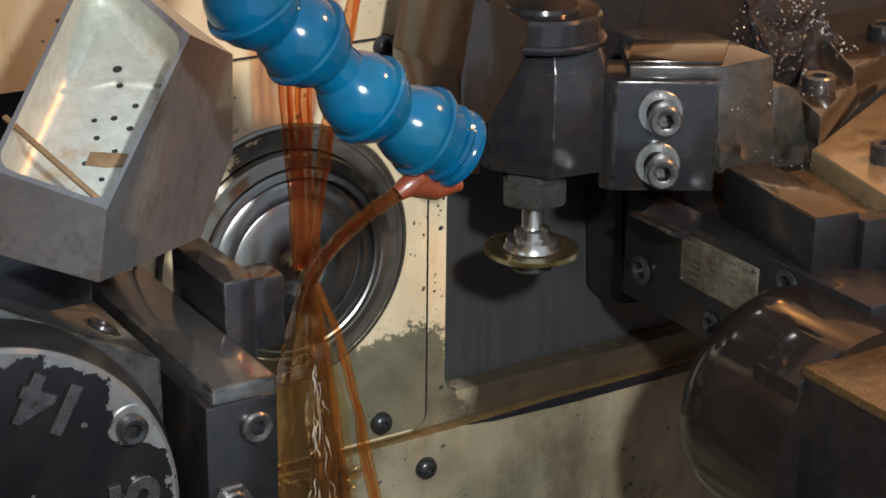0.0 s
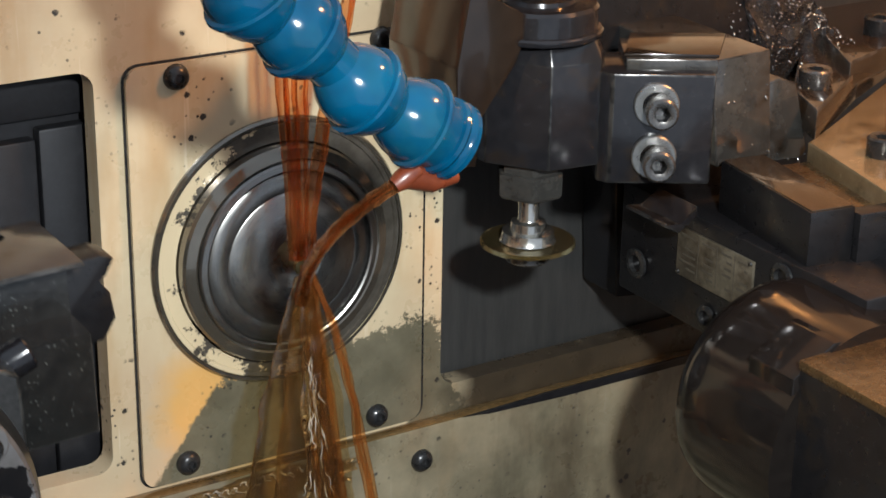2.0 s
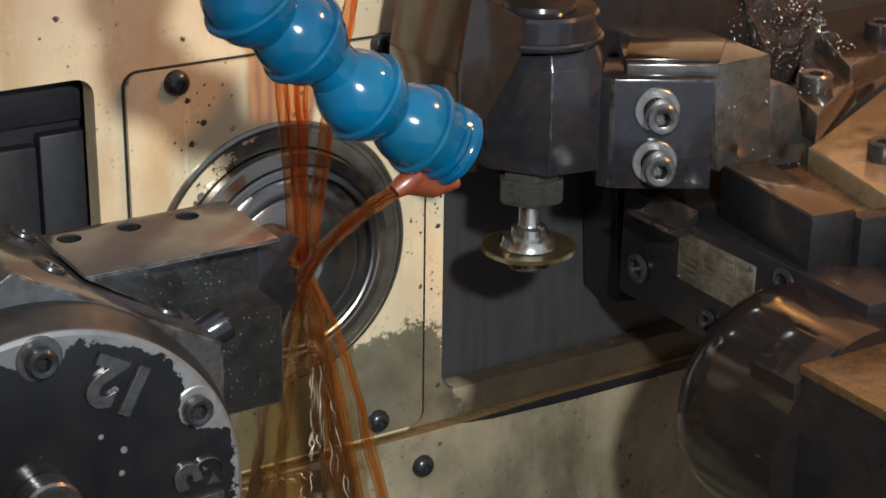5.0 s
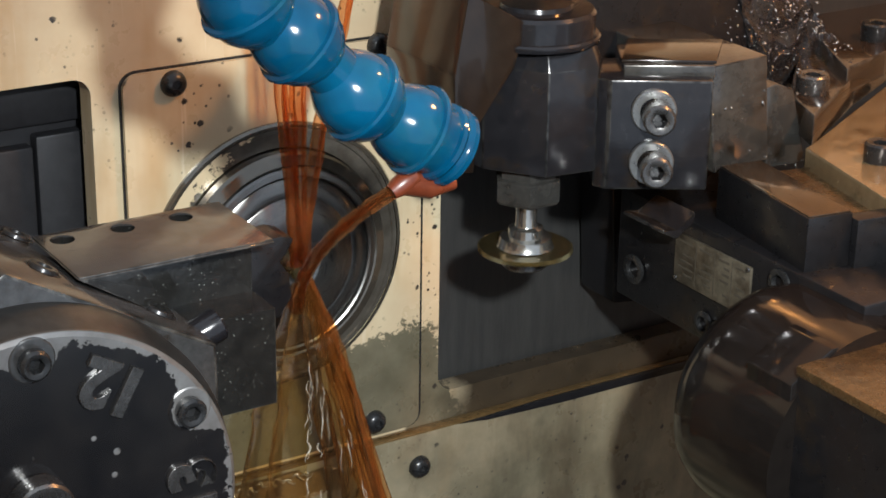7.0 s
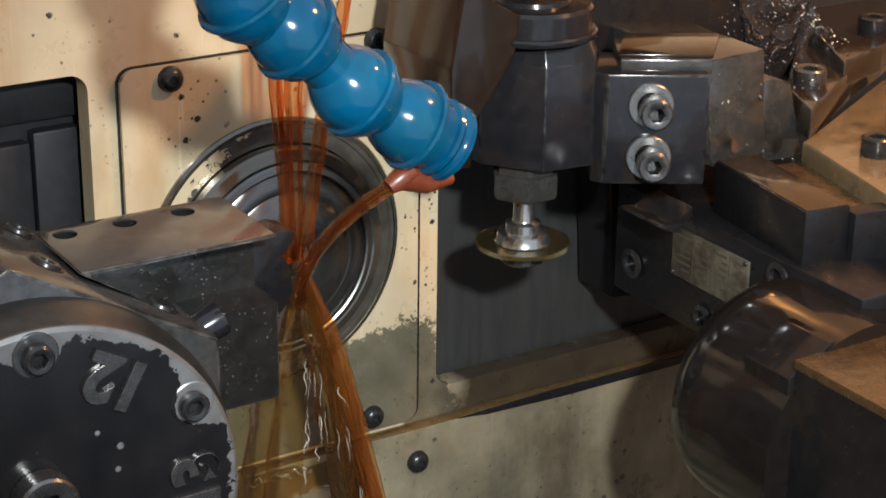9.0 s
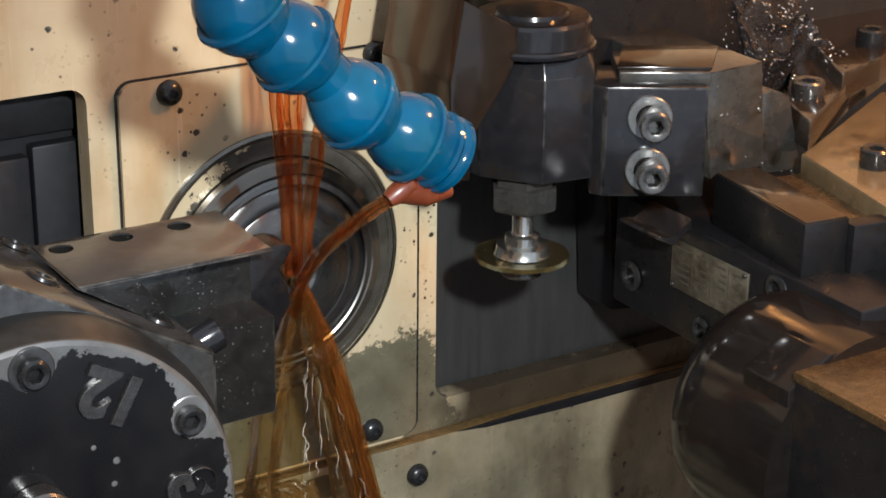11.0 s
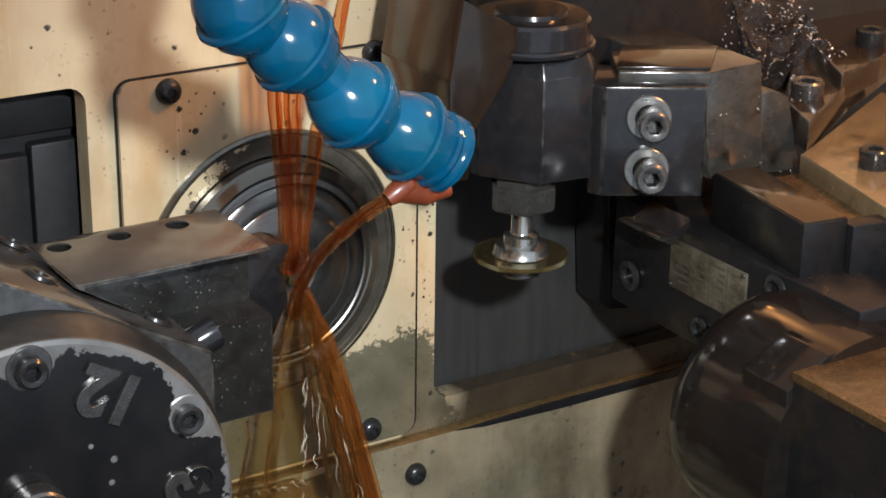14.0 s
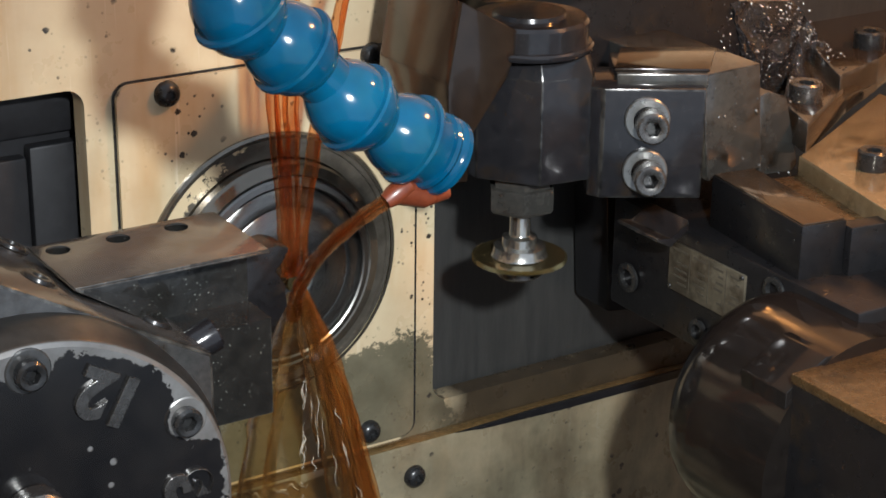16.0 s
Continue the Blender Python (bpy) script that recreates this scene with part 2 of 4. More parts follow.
EDGE = glint_edge("rubbed steel edge", (0.05, 0.047, 0.044))
CAP = cap_face()
def chipped():
    n = Nodes("chipped dark tool steel")
    c = n.mix(n.step(n.noise(160, 6, 0.75), 0.3, 0.7), (0.026, 0.026, 0.025), (0.060, 0.058, 0.053))
    torn = n.math("MULTIPLY", n.math("SUBTRACT", n.noise(900, 4, 0.7), 0.5), 0.7)
    flecks = n.math("MULTIPLY", n.step(n.math("ADD", n.cells(700), torn), 0.20, 0.10), n.step(n.noise(80, 5, 0.7), 0.44, 0.60))
    c = n.mix(flecks, c, (0.33, 0.34, 0.31))
    n.bump(n.noise(420, 4), 0.3, 0.0004)
    return n.finish(c, n.step(n.noise(300, 4), 0.3, 0.7, 0.12, 0.22), 0.65, 0.6)


def scratched():
    n = Nodes("scratched oily top")
    marks = n.step(n.noise(90, 6, 0.75, n.stretch(1, 0.25, 1), 0.6), 0.60, 0.63)
    c = n.mix(marks, (0.075, 0.052, 0.032), (0.30, 0.26, 0.20))
    return n.finish(c, 0.22, 0.6, 0.4)


SCRATCHED = scratched()
CHIPPED = chipped()
GLASSY = steel("wet dark steel band", (0.10, 0.085, 0.065), (0.20, 0.175, 0.14), (0.08, 0.14), 0.7, coat=0.9, grain=0.25)
STAIN = steel("rust stained metal", (0.20, 0.11, 0.05), (0.36, 0.24, 0.13), (0.3, 0.5), 0.3)
RUBBER = steel("amber rubber nozzle", (0.10, 0.021, 0.009), (0.17, 0.038, 0.015), (0.25, 0.4), 0.0, coat=0.3)
OIL = oil("amber cutting oil", (0.95, 0.68, 0.49), 1.04, haze=(0.03, 0.12))
FALL = oil("brown falling oil", (0.94, 0.77, 0.58), 1.04, haze=(0.06, 0.18))
VEIL = oil("thin falling veil of oil", (0.98, 0.91, 0.76), 1.03, 0.9, 1.4, 0.10, 0.03, None, (0.0, 0.05))
# whitish body colour paints the lamp's highlights on running oil
GLINT = oil("white painted oil glint", (0.96, 0.88, 0.74), 1.0, 1.0, 1.5, 0.16, 0.10, (0.86, 0.80, 0.68, 1), (0.0, 0.6))
OIL_THIN = oil("thin amber oil film", (0.96, 0.88, 0.76), 1.03, 0.9, 1.45, 0.10, 0.03, None, (0.0, 0.06))

# bevel faces take these colours, which hold the painted edge highlights
EDGES = {m.name: EDGE for m in (OLIVE, GREY, RUST, CHIPPED)}
EDGES[BLACK.name] = glint_edge("faintly rubbed black edge", (0.02, 0.02, 0.021), (0.085, 0.082, 0.078))
# black socket walls and floor: the recess's shade painted in
EDGES[SCREW.name] = SOOT

# ---------------------------------------------------------------- mesh helpers, in millimetres
MM = 0.001


def part(name, bm, material, parent=None, label="", smooth=32):
    """Links a bmesh, drawn in millimetres, as one mesh object under its thing."""
    bmesh.ops.scale(bm, vec=(MM, MM, MM), verts=bm.verts)
    bmesh.ops.recalc_face_normals(bm, faces=bm.faces)
    me = bpy.data.meshes.new(name)
    bm.to_mesh(me)
    bm.free()
    me.materials.append(material)
    me.materials.append(EDGES.get(material.name, material))
    me.shade_smooth()
    me.set_sharp_from_angle(angle=radians(smooth))
    ob = new(name, me)
    if parent:
        ob.parent = parent
    if label:
        tagged(ob, label)
    return ob


def thing(name, label, category, m=None, group="", kind=""):
    ob = new(name)
    ob.empty_display_size = 0.01
    if m:
        ob.matrix_world = m
    return tagged(ob, label, category, group, kind)


def put(bm, verts, m):
    if m:
        bmesh.ops.transform(bm, matrix=m, verts=verts)
    return bm


def spot(x, y, z, rx=0, ry=0, rz=0):
    """A pose in millimetres and degrees."""
    return pose(x, y, z, rx, ry, rz)


def box(x0, x1, y0, y1, z0, z1, bevel=0.8, m=None, bm=None, seg=2):
    bm = bm or bmesh.new()
    made = bmesh.ops.create_cube(bm, size=1)["verts"]
    for v in made:
        v.co = Vector(((x0 + x1) / 2 + v.co.x * (x1 - x0), (y0 + y1) / 2 + v.co.y * (y1 - y0), (z0 + z1) / 2 + v.co.z * (z1 - z0)))
    if bevel:
        edges = list({e for v in made for e in v.link_edges})
        out = bmesh.ops.bevel(bm, geom=edges, offset=bevel, segments=seg, affect="EDGES", profile=0.5, material=1)
        made = list({v for f in out["faces"] for v in f.verts})
    return put(bm, made, m)


def prism(poly, y0, y1, bevel=0.7, m=None, bm=None):
    """A polygon in x and z, drawn out from y0 to y1."""
    bm = bm or bmesh.new()
    a = [bm.verts.new((x, y0, z)) for x, z in poly]
    b = [bm.verts.new((x, y1, z)) for x, z in poly]
    k = len(poly)
    bm.faces.new(a), bm.faces.new(b[::-1])
    for i in range(k):
        bm.faces.new((a[i], b[i], b[(i + 1) % k], a[(i + 1) % k]))
    made = a + b
    if bevel:
        edges = list({e for v in made for e in v.link_edges})
        out = bmesh.ops.bevel(bm, geom=edges, offset=bevel, segments=2, affect="EDGES", profile=0.5, material=1)
        made = list({v for f in out["faces"] for v in f.verts})
    return put(bm, made, m)


def lathe(profile, m=None, bm=None, seg=48, closed=False):
    """Rows of (radius, height) turned about z."""
    bm = bm or bmesh.new()
    rings, made = [], []
    for r, h in profile:
        if r < 1e-4:
            ring = [bm.verts.new((0, 0, h))]
        else:
            ring = [bm.verts.new((r * math.cos(2 * math.pi * i / seg), r * math.sin(2 * math.pi * i / seg), h)) for i in range(seg)]
        rings.append(ring)
        made += ring
    pairs = list(zip(rings, rings[1:])) + ([(rings[-1], rings[0])] if closed else [])
    for a, b in pairs:
        for i in range(seg):
            j = (i + 1) % seg
            if len(a) == 1 and len(b) == 1:
                continue
            if len(a) == 1:
                bm.faces.new((a[0], b[i], b[j]))
            elif len(b) == 1:
                bm.faces.new((a[i], a[j], b[0]))
            else:
                bm.faces.new((a[i], a[j], b[j], b[i]))
    return put(bm, made, m)


def tube(points, radii, seg=14, flat=1.0, bm=None):
    """A run along points whose radius follows radii; flat squeezes it in y."""
    bm = bm or bmesh.new()
    pts = [Vector(p) for p in points]
    rings = []
    for i, p in enumerate(pts):
        way = (pts[min(i + 1, len(pts) - 1)] - pts[max(i - 1, 0)]).normalized()
        u = way.cross(Vector((0, 1, 0))).normalized()
        v = way.cross(u)
        rings.append([bm.verts.new(p + radii[i] * (u * math.cos(a) + v * math.sin(a) * flat)) for a in (2 * math.pi * k / seg for k in range(seg))])
    for a, b in zip(rings, rings[1:]):
        for i in range(seg):
            bm.faces.new((a[i], a[(i + 1) % seg], b[(i + 1) % seg], b[i]))
    bm.faces.new(rings[0]), bm.faces.new(rings[-1][::-1])
    return bm


def smooth_path(points, n):
    """A gliding path through points, with n steps for each of its legs."""
    p = [Vector(q) for q in points]
    out = []
    for i in range(len(p) - 1):
        a, b, c, d = p[max(i - 1, 0)], p[i], p[i + 1], p[min(i + 2, len(p) - 1)]
        for k in range(n):
            t = k / n
            out.append(0.5 * (2 * b + (c - a) * t + (2 * a - 5 * b + 4 * c - d) * t * t + (3 * b - a - 3 * c + d) * t ** 3))
    return out + [p[-1]]


def rounded(x0, x1, z0, z1, r, steps=6):
    """The outline of a rectangle in x and z with round corners."""
    out = []
    for cx, cz, a0 in ((x1 - r, z1 - r, 0), (x0 + r, z1 - r, 90), (x0 + r, z0 + r, 180), (x1 - r, z0 + r, 270)):
        for k in range(steps + 1):
            a = radians(a0 + 90 * k / steps)
            out.append((cx + r * math.cos(a), cz + r * math.sin(a)))
    return out


def sheet(loops, y0, y1):
    """A plate in x and z with holes: the first loop is its outline, the others are holes."""
    bm = bmesh.new()
    edges = []
    for loop in loops:
        vs = [bm.verts.new((x, y0, z)) for x, z in loop]
        edges += [bm.edges.new((vs[i], vs[(i + 1) % len(vs)])) for i in range(len(vs))]
    bmesh.ops.triangle_fill(bm, edges=edges, use_beauty=True, normal=(0, -1, 0))
    out = bmesh.ops.extrude_face_region(bm, geom=bm.faces[:])
    for v in (g for g in out["geom"] if isinstance(g, bmesh.types.BMVert)):
        v.co.y = y1
    return bm


def carve(ob, cutter):
    """Cuts a bmesh, drawn in millimetres, out of a finished part for good."""
    tool = part("cutter", cutter, BLACK)
    tool.parent, tool.matrix_world = ob.parent, ob.matrix_world
    mod = ob.modifiers.new("cut", "BOOLEAN")
    mod.object, mod.solver = tool, "EXACT"
    bpy.context.view_layer.update()
    made = bpy.data.meshes.new_from_object(ob.evaluated_get(bpy.context.evaluated_depsgraph_get()))
    ob.modifiers.clear()
    ob.data = made
    bpy.data.objects.remove(tool)
    made.shade_smooth()
    made.set_sharp_from_angle(angle=radians(32))


TO_FRONT = Matrix.Rotation(radians(90), 4, "X")  # turns z to -y, towards the open side of the machine


def cap_screw(r=6.5, h=8, hexagon=3.4, m=None):
    """A socket head cap screw along z with a real hexagon socket."""
    bm = lathe([(r * 0.97, 0), (r, 0.4), (r, h - 0.7), (r - 0.7, h), (hexagon * 1.25, h)], seg=32)
    rim = [v for v in bm.verts if abs(v.co.z - h) < 1e-5 and v.co.xy.length < hexagon * 1.3]
    rim.sort(key=lambda v: math.atan2(v.co.y, v.co.x))
    top = [bm.verts.new((hexagon * math.cos(k * math.pi / 3), hexagon * math.sin(k * math.pi / 3), h - 0.3)) for k in range(6)]
    low = [bm.verts.new((v.co.x, v.co.y, h * 0.08)) for v in top]
    for i in range(len(rim)):
        j = (i + 1) % len(rim)
        a, b = round(math.atan2(rim[i].co.y, rim[i].co.x) / (math.pi / 3)) % 6, round(math.atan2(rim[j].co.y, rim[j].co.x) / (math.pi / 3)) % 6
        bm.faces.new((rim[i], rim[j], top[a]) if a == b else (rim[i], rim[j], top[b], top[a]))
    for k in range(6):
        bm.faces.new((top[k], top[(k + 1) % 6], low[(k + 1) % 6], low[k]))
    bm.faces.new(low)
    # socket faces take the second material, which darkens the recess
    for f in bm.faces:
        if all(v.co.xy.length < hexagon * 1.01 for v in f.verts):
            f.material_index = 1
    return put(bm, bm.verts, m)


def button_screw(r=5.5, m=None):
    return lathe([(r, 0), (r, 0.6), (r * 0.93, 1.8), (r * 0.72, 2.9), (r * 0.45, 3.4), (r * 0.38, 3.4), (r * 0.34, 2.0), (0, 2.0)], m=m, seg=28)


def front(x, y, z):
    """Stands a thing turned about z on a face that looks towards -y."""
    return Matrix.Translation((x, y, z)) @ TO_FRONT


# ---------------------------------------------------------------- the machine's walls
wall = part("wall_back", sheet([rounded(-526, 526, -335, 525, 2), rounded(-150, -64.5, -70, 71.8, 6), rounded(66, 330, -69.5, 74, 7)], 0, 9), CREAM_WALL)
tagged(wall, "cream painted machine wall, oily, chipped and stained", "wall", kind="structure")
tagged(part("wall_recess", box(60, 340, 11, 15, -80, 90, 0), SHEET), "dark grey sheet metal behind the wall opening", "panel", kind="structure")
ledge = part("ledge", box(-520, 520, -6, -0.3, -330, -81.2, 1.2), DIRTY)
tagged(ledge, "cream painted lower panel with an oily ledge", "panel", kind="structure")
part("screw", button_screw(4.4, front(54.5, -6, -94.6)), SOOT, ledge, "black button head screw")
part("ledge_top", box(-519, 519, -5.6, -0.4, -82, -80.9, 0.3), LEDGE, ledge, "oil-stained brown ledge top")
part("seam", prism([(72, -81.2), (110, -80.2), (300, -80.2), (300, -84.0), (120, -83.6), (84, -82.4)], -6.8, -5.7, 0.4), BLACK, ledge, "black gap along the ledge")
tagged(part("wall_left", box(-530, -522, -900, 70, -335, 525, 0), CREAM), "cream painted machine enclosure side", "wall", kind="structure")
tagged(part("wall_right", box(522, 530, -900, 70, -335, 525, 0), CREAM), "cream painted machine enclosure side", "wall", kind="structure")
tagged(part("floor", box(-530, 530, -908, 78, -340, -331, 0), DARK), "dark oily machine sump", "floor", kind="structure")

tagged(part("wall_rear", box(-530, 530, 69, 78, -335, 525, 0), DARK), "dark sheet closing the back of the machine", "wall", kind="structure")

shutter = thing("shutter", "dark grey sliding shutter behind the wall opening", "shutter")
part("backing", box(-158, -56, 21, 25, -90, 90, 0.5), DARK, shutter)
for x0, x1, top in ((-150, -100, 64), (-99, -79, 47), (-78, -58, 50)):
    part("slat", box(x0, x1, 15, 20.8, -85, top, 1.0), DARK, shutter)
part("top_rail", box(-150, -58, 17, 20.8, 53, 68, 1.0), DARK, shutter)

# ---------------------------------------------------------------- spindle and its cover plate
plate = thing("cover_plate", "cream painted cover plate round the spindle, paint worn off below", "plate")
# a dark loop stands in for the shade of the groove round the plate
part("groove_line", sheet([rounded(-55.3, 58.2, -80.0, 72.0, 5.6), rounded(-53, 55, -77.5, 70, 4)], -0.6, -0.03), SOOT, plate, "dark strip for the shaded groove along the plate's edge")
part("plate", sheet([rounded(-54.5, 56.4, -79.0, 71.2, 5), [(46.5 * math.cos(a), 46.5 * math.sin(a)) for a in (2 * math.pi * k / 72 for k in range(72))]], -2.2, -0.05), CREAM_PLATE, plate)
for x, z in ((-37.3, 66.6), (38.6, 69.1), (-38.1, -72.5), (37.3, -73.2)):
    part("screw", button_screw(4.4, front(x, -2.2, z)), SOOT, plate, "black button head screw")

spindle = thing("main_spindle", "dark turned steel lathe spindle with a worn cream flange", "spindle")
def worn_flange():
    n = Nodes("worn cream flange")
    x, y, z = n.split()
    cream = n.step(n.math("ADD", n.noise(110, 8, 0.7), n.math("MULTIPLY", x, 6.0)), 0.34, 0.37)
    c = n.mix(n.step(n.noise(120, 5, 0.7), 0.3, 0.7), (0.08, 0.07, 0.055), (0.17, 0.15, 0.125))
    return n.finish(n.mix(cream, (0.62, 0.50, 0.32), c), 0.25, n.step(cream, 0, 1, 0, 0.5), 0.5)


FLANGE = worn_flange()
part("flange_rim", lathe([(46.2, 0), (48.2, 0), (48.2, 3.2), (47.4, 4.3), (46.2, 4.3)], front(-0.8, 0, -0.4), seg=96), GLASSY, spindle, "dark wet rim")
part("flange", lathe([(46.2, 0), (46.2, 3.8), (46.0, 4.0), (44.6, 4.0), (44.2, 3.2), (39.5, 3.2), (39, 0), (46.3, 0)], front(-0.8, 0, -0.4), seg=96), FLANGE, spindle, "cream flange worn to bare steel")
nose = thing("nose", "", "")
nose.parent = spindle
nose.matrix_world = front(-0.8 * MM, 0, -0.4 * MM)
part("outer_band", lathe([(39, 0), (39, 7.4), (38.2, 8.6), (35.0, 9.6), (34.2, 9.2), (34.0, 6)], seg=128), GLASSY, nose, "dark wet outer band")
part("bright_ring", lathe([(34.0, 6), (34.0, 9.8), (33.4, 10.6), (31.6, 11.0), (31.0, 10.6), (31.0, 6)], seg=128), CHUCK, nose, "bright turned ring")
part("face_ring", lathe([(31.0, 7), (30.9, 9.2), (30.2, 9.9), (24.6, 11.3), (24.2, 11.2), (23.8, 11.5), (17.4, 13.0), (9.6, 14.6), (9.0, 14.4), (8.6, 14.2), (0, 14.0)], seg=128), CHUCK, nose, "concentric turned steel rings")

part("workpiece", lathe([(3.4, 13), (3.4, 18.4), (2.8, 19), (0, 19.2)], seg=32), BRASS, nose, "oily turned bar end")

# ---------------------------------------------------------------- turret
TURRET_Z = -5.2
turret = thing("tool_turret", "six-sided dark steel tool turret with a chipped black numbered cap", "turret")
hexa = [(66.2 * math.cos(radians(30.6 + 60 * k)), 66.2 * math.sin(radians(30.6 + 60 * k))) for k in range(6)]
body = part("turret_body", prism(hexa, -115, -52, 1.2), GREY, turret, "oily grey steel hexagonal body")
part("hub", lathe([(34, 0), (34, 60), (0, 60)], Matrix.Translation((0, -52, 0)) @ Matrix.Rotation(radians(-90), 4, "X")), BLACK, turret)
part("cap", lathe([(57, 0), (57, 6), (55.5, 9.5), (54.4, 14.0), (53.2, 15.0), (0, 15.0)], front(0, -115, 0), seg=96), CAP, turret, "black cap chipped to steel at its rim")
part("centre_screw", cap_screw(8.5, 7, 4.4, front(-2, -130, 8)), SCREW, turret)
for k in range(6):
    a = radians(30.6 + 60 * k)
    part("cap_seat", lathe([(6.2, 0), (6.2, 0.4), (5.8, 0.7), (0, 0.7)], front(48 * math.cos(a), -129.6, 48 * math.sin(a)), seg=28), GREY if k % 2 else CAP, turret)
    part("cap_bolt", cap_screw(4.1, 3.4, 2.2, front(47.6 * math.cos(a), -130.2, 47.6 * math.sin(a))), SOOT, turret, "black socket screw")


def digits(words, angle, parent):
    """Raised steel numbers on the cap, their heads turned to its centre."""
    data = bpy.data.curves.new("digits", "FONT")
    data.body, data.size, data.extrude, data.bevel_depth, data.offset = words, 18.0, 0.7, 0.2, 0.65
    data.align_x, data.align_y = "CENTER", "CENTER"
    ob = new("digits", data)
    bpy.context.view_layer.update()
    me = bpy.data.meshes.new_from_object(ob.evaluated_get(bpy.context.evaluated_depsgraph_get()))
    bpy.data.objects.remove(ob)
    a = radians(angle)
    up = Vector((-math.cos(a), 0, -math.sin(a)))
    out = Vector((0, -1, 0))
    side = up.cross(out)
    m = Matrix((side, up, out)).transposed().to_4x4()
    m.translation = (41.8 * math.cos(a), -130.4, 41.8 * math.sin(a))
    bm = bmesh.new()
    bm.from_mesh(me)
    bmesh.ops.transform(bm, matrix=m, verts=bm.verts)
    part("number", bm, SCREW, parent, "raised steel station number")


for k, words in enumerate(("12", "13", "14", "15", "16", "11")):
    digits(words, 61.0 - 60 * k, turret)


def flat_screws(k):
    """Sunk socket screws and empty holes on one flat of the turret."""
    m = Matrix.Rotation(radians(-(60.6 - 60 * k)), 4, "Y") @ Matrix.Translation((57.3, 0, 0)) @ Matrix.Rotation(radians(90), 4, "Y")
    for y, t in ((-95, -13.6), (-99.4, 21.4), (-66, 26), (-62, -8.6), (-62, -26)):
        part("sunk_screw", lathe([(5.4, 0.12), (5.0, 0.1), (4.4, 0.1), (4.2, 0.9), (3.8, 1.2), (2.3, 1.2), (2.1, 0.15), (0, 0.12)], m @ Matrix.Translation((t, y, 0)), seg=24), SOOT, turret, "dark socket screw sunk in the flat")


for k in range(6):
    flat_screws(k)

# grooved tool block, level when station 13 works
holder = part("tool_block", prism([(24, 53.6), (82.5, 53.6), (82.5, 3), (57, 3), (57.5, 33)], -100, -64, 0.5), CHIPPED, turret, "chipped olive steel tool block")
carve(holder, prism([(42, 52.9), (90, 52.9), (90, 33), (54, 33)], -110, -85, 0))
block_face = part("block_face", box(24.5, 82.2, -99.6, -64.4, 53.3, 54.1, 0.3), GREY, turret, "oily grey top of the tool block")
for x in (31, 49, 67):
    for ob in (holder, block_face):
        carve(ob, lathe([(0, 30), (3.5, 30), (3.5, 70), (0, 70)], Matrix.Translation((x, -71, 0)), seg=24))
part("clamp_pin", cap_screw(5.0, 9, 2.4, Matrix.Translation((56, -101, 30)) @ Matrix.Rotation(radians(70), 4, "Y")), BLACK, turret, "dark steel clamp pin")
part("tool_shank", prism([(70, 47), (93, 47.5), (97, 46), (94, 41), (91, 40), (95, 36), (96, 28), (92, 22), (70, 20)], -84, -72, 0.6), INKY, turret, "black tool shank")

# bracket tool and aluminium pocket head: level at the clip's start, two stations further on
LATER = Matrix.Rotation(radians(120), 4, "Y")
for name, bm, mat, label in (
        ("bracket_block", box(83.8, 94, -98, -62, 2, 44, 0.8), BLACK, "dark steel tool block"),
        ("bracket_bar", box(61.5, 83, -132, -70, -48, 25, 1.2), INKY, "black steel bracket bar"),
        ("bracket_cap", box(64.0, 83.4, -131, -42, 21, 29.5, 1.2), GREY, "grey steel clamp strip"),
        ("bracket_screw", cap_screw(4.6, 2.6, 2.3, front(76, -131.6, 16.5)), SCREW, "socket screw"),
        ("bracket_screw", cap_screw(4.6, 5.0, 2.3, front(67.5, -131.6, -4)), SCREW, "socket screw"),
        ("bracket_nut", lathe([(6.4, 0), (6.4, 2.4), (5.6, 3.0), (0, 3.0)], front(67.5, -131.6, -4), seg=6), SCREW, ""),
        ("head_mount", box(4, 44, -102, -72, 48, 80, 1.0), BLACK, "black mounting block"),
        ("bracket_tip", box(92, 104, -96, -84, 20, 42, 1.0), BLACK, "black tool tip")):
    bmesh.ops.transform(bm, matrix=LATER, verts=bm.verts)
    part(name, bm, mat, turret, label)

AXES = Matrix(((0.730, 0.249, -0.636), (0.506, 0.427, 0.751), (0.459, -0.869, 0.182))).to_4x4()
HEAD = LATER @ Matrix.Translation((33, -143, 90)) @ AXES @ Matrix.Diagonal((0.868, 0.868, 0.868, 1))
# drawn with x along the edge, z across the side and y along its length, then laid into the head's own axes
SWAP = Matrix(((1, 0, 0, 0), (0, 0, 1, 0), (0, 1, 0, 0), (0, 0, 0, 1)))
bm = bmesh.new()
for p in ((0, 0, 0), (69.6, 8.4, 0), (91.6, 52.2, 0), (1, 37.8, 0), (-10.6, -0.4, 20), (107.9, 15.7, 47), (105.9, 18, 94), (71, 13.9, 99.5), (-12.6, 37, 20), (104, 56, 45), (100, 50, 90), (70, 40, 98)):
    bm.verts.new(HEAD @ SWAP @ Vector(p))
bmesh.ops.convex_hull(bm, input=bm.verts)
bmesh.ops.dissolve_limit(bm, angle_limit=radians(4), verts=bm.verts, edges=bm.edges)
head = part("pocket_head", bm, MILLED, turret, "milled aluminium head with a deep pocket", smooth=20)
POCKET = ((2.0, 1.3), (67.2, 9.6), (88.6, 50.4), (2.6, 36.4))
cut = bmesh.new()
low = [cut.verts.new(HEAD @ SWAP @ Vector((x, y, 17))) for x, y in POCKET]
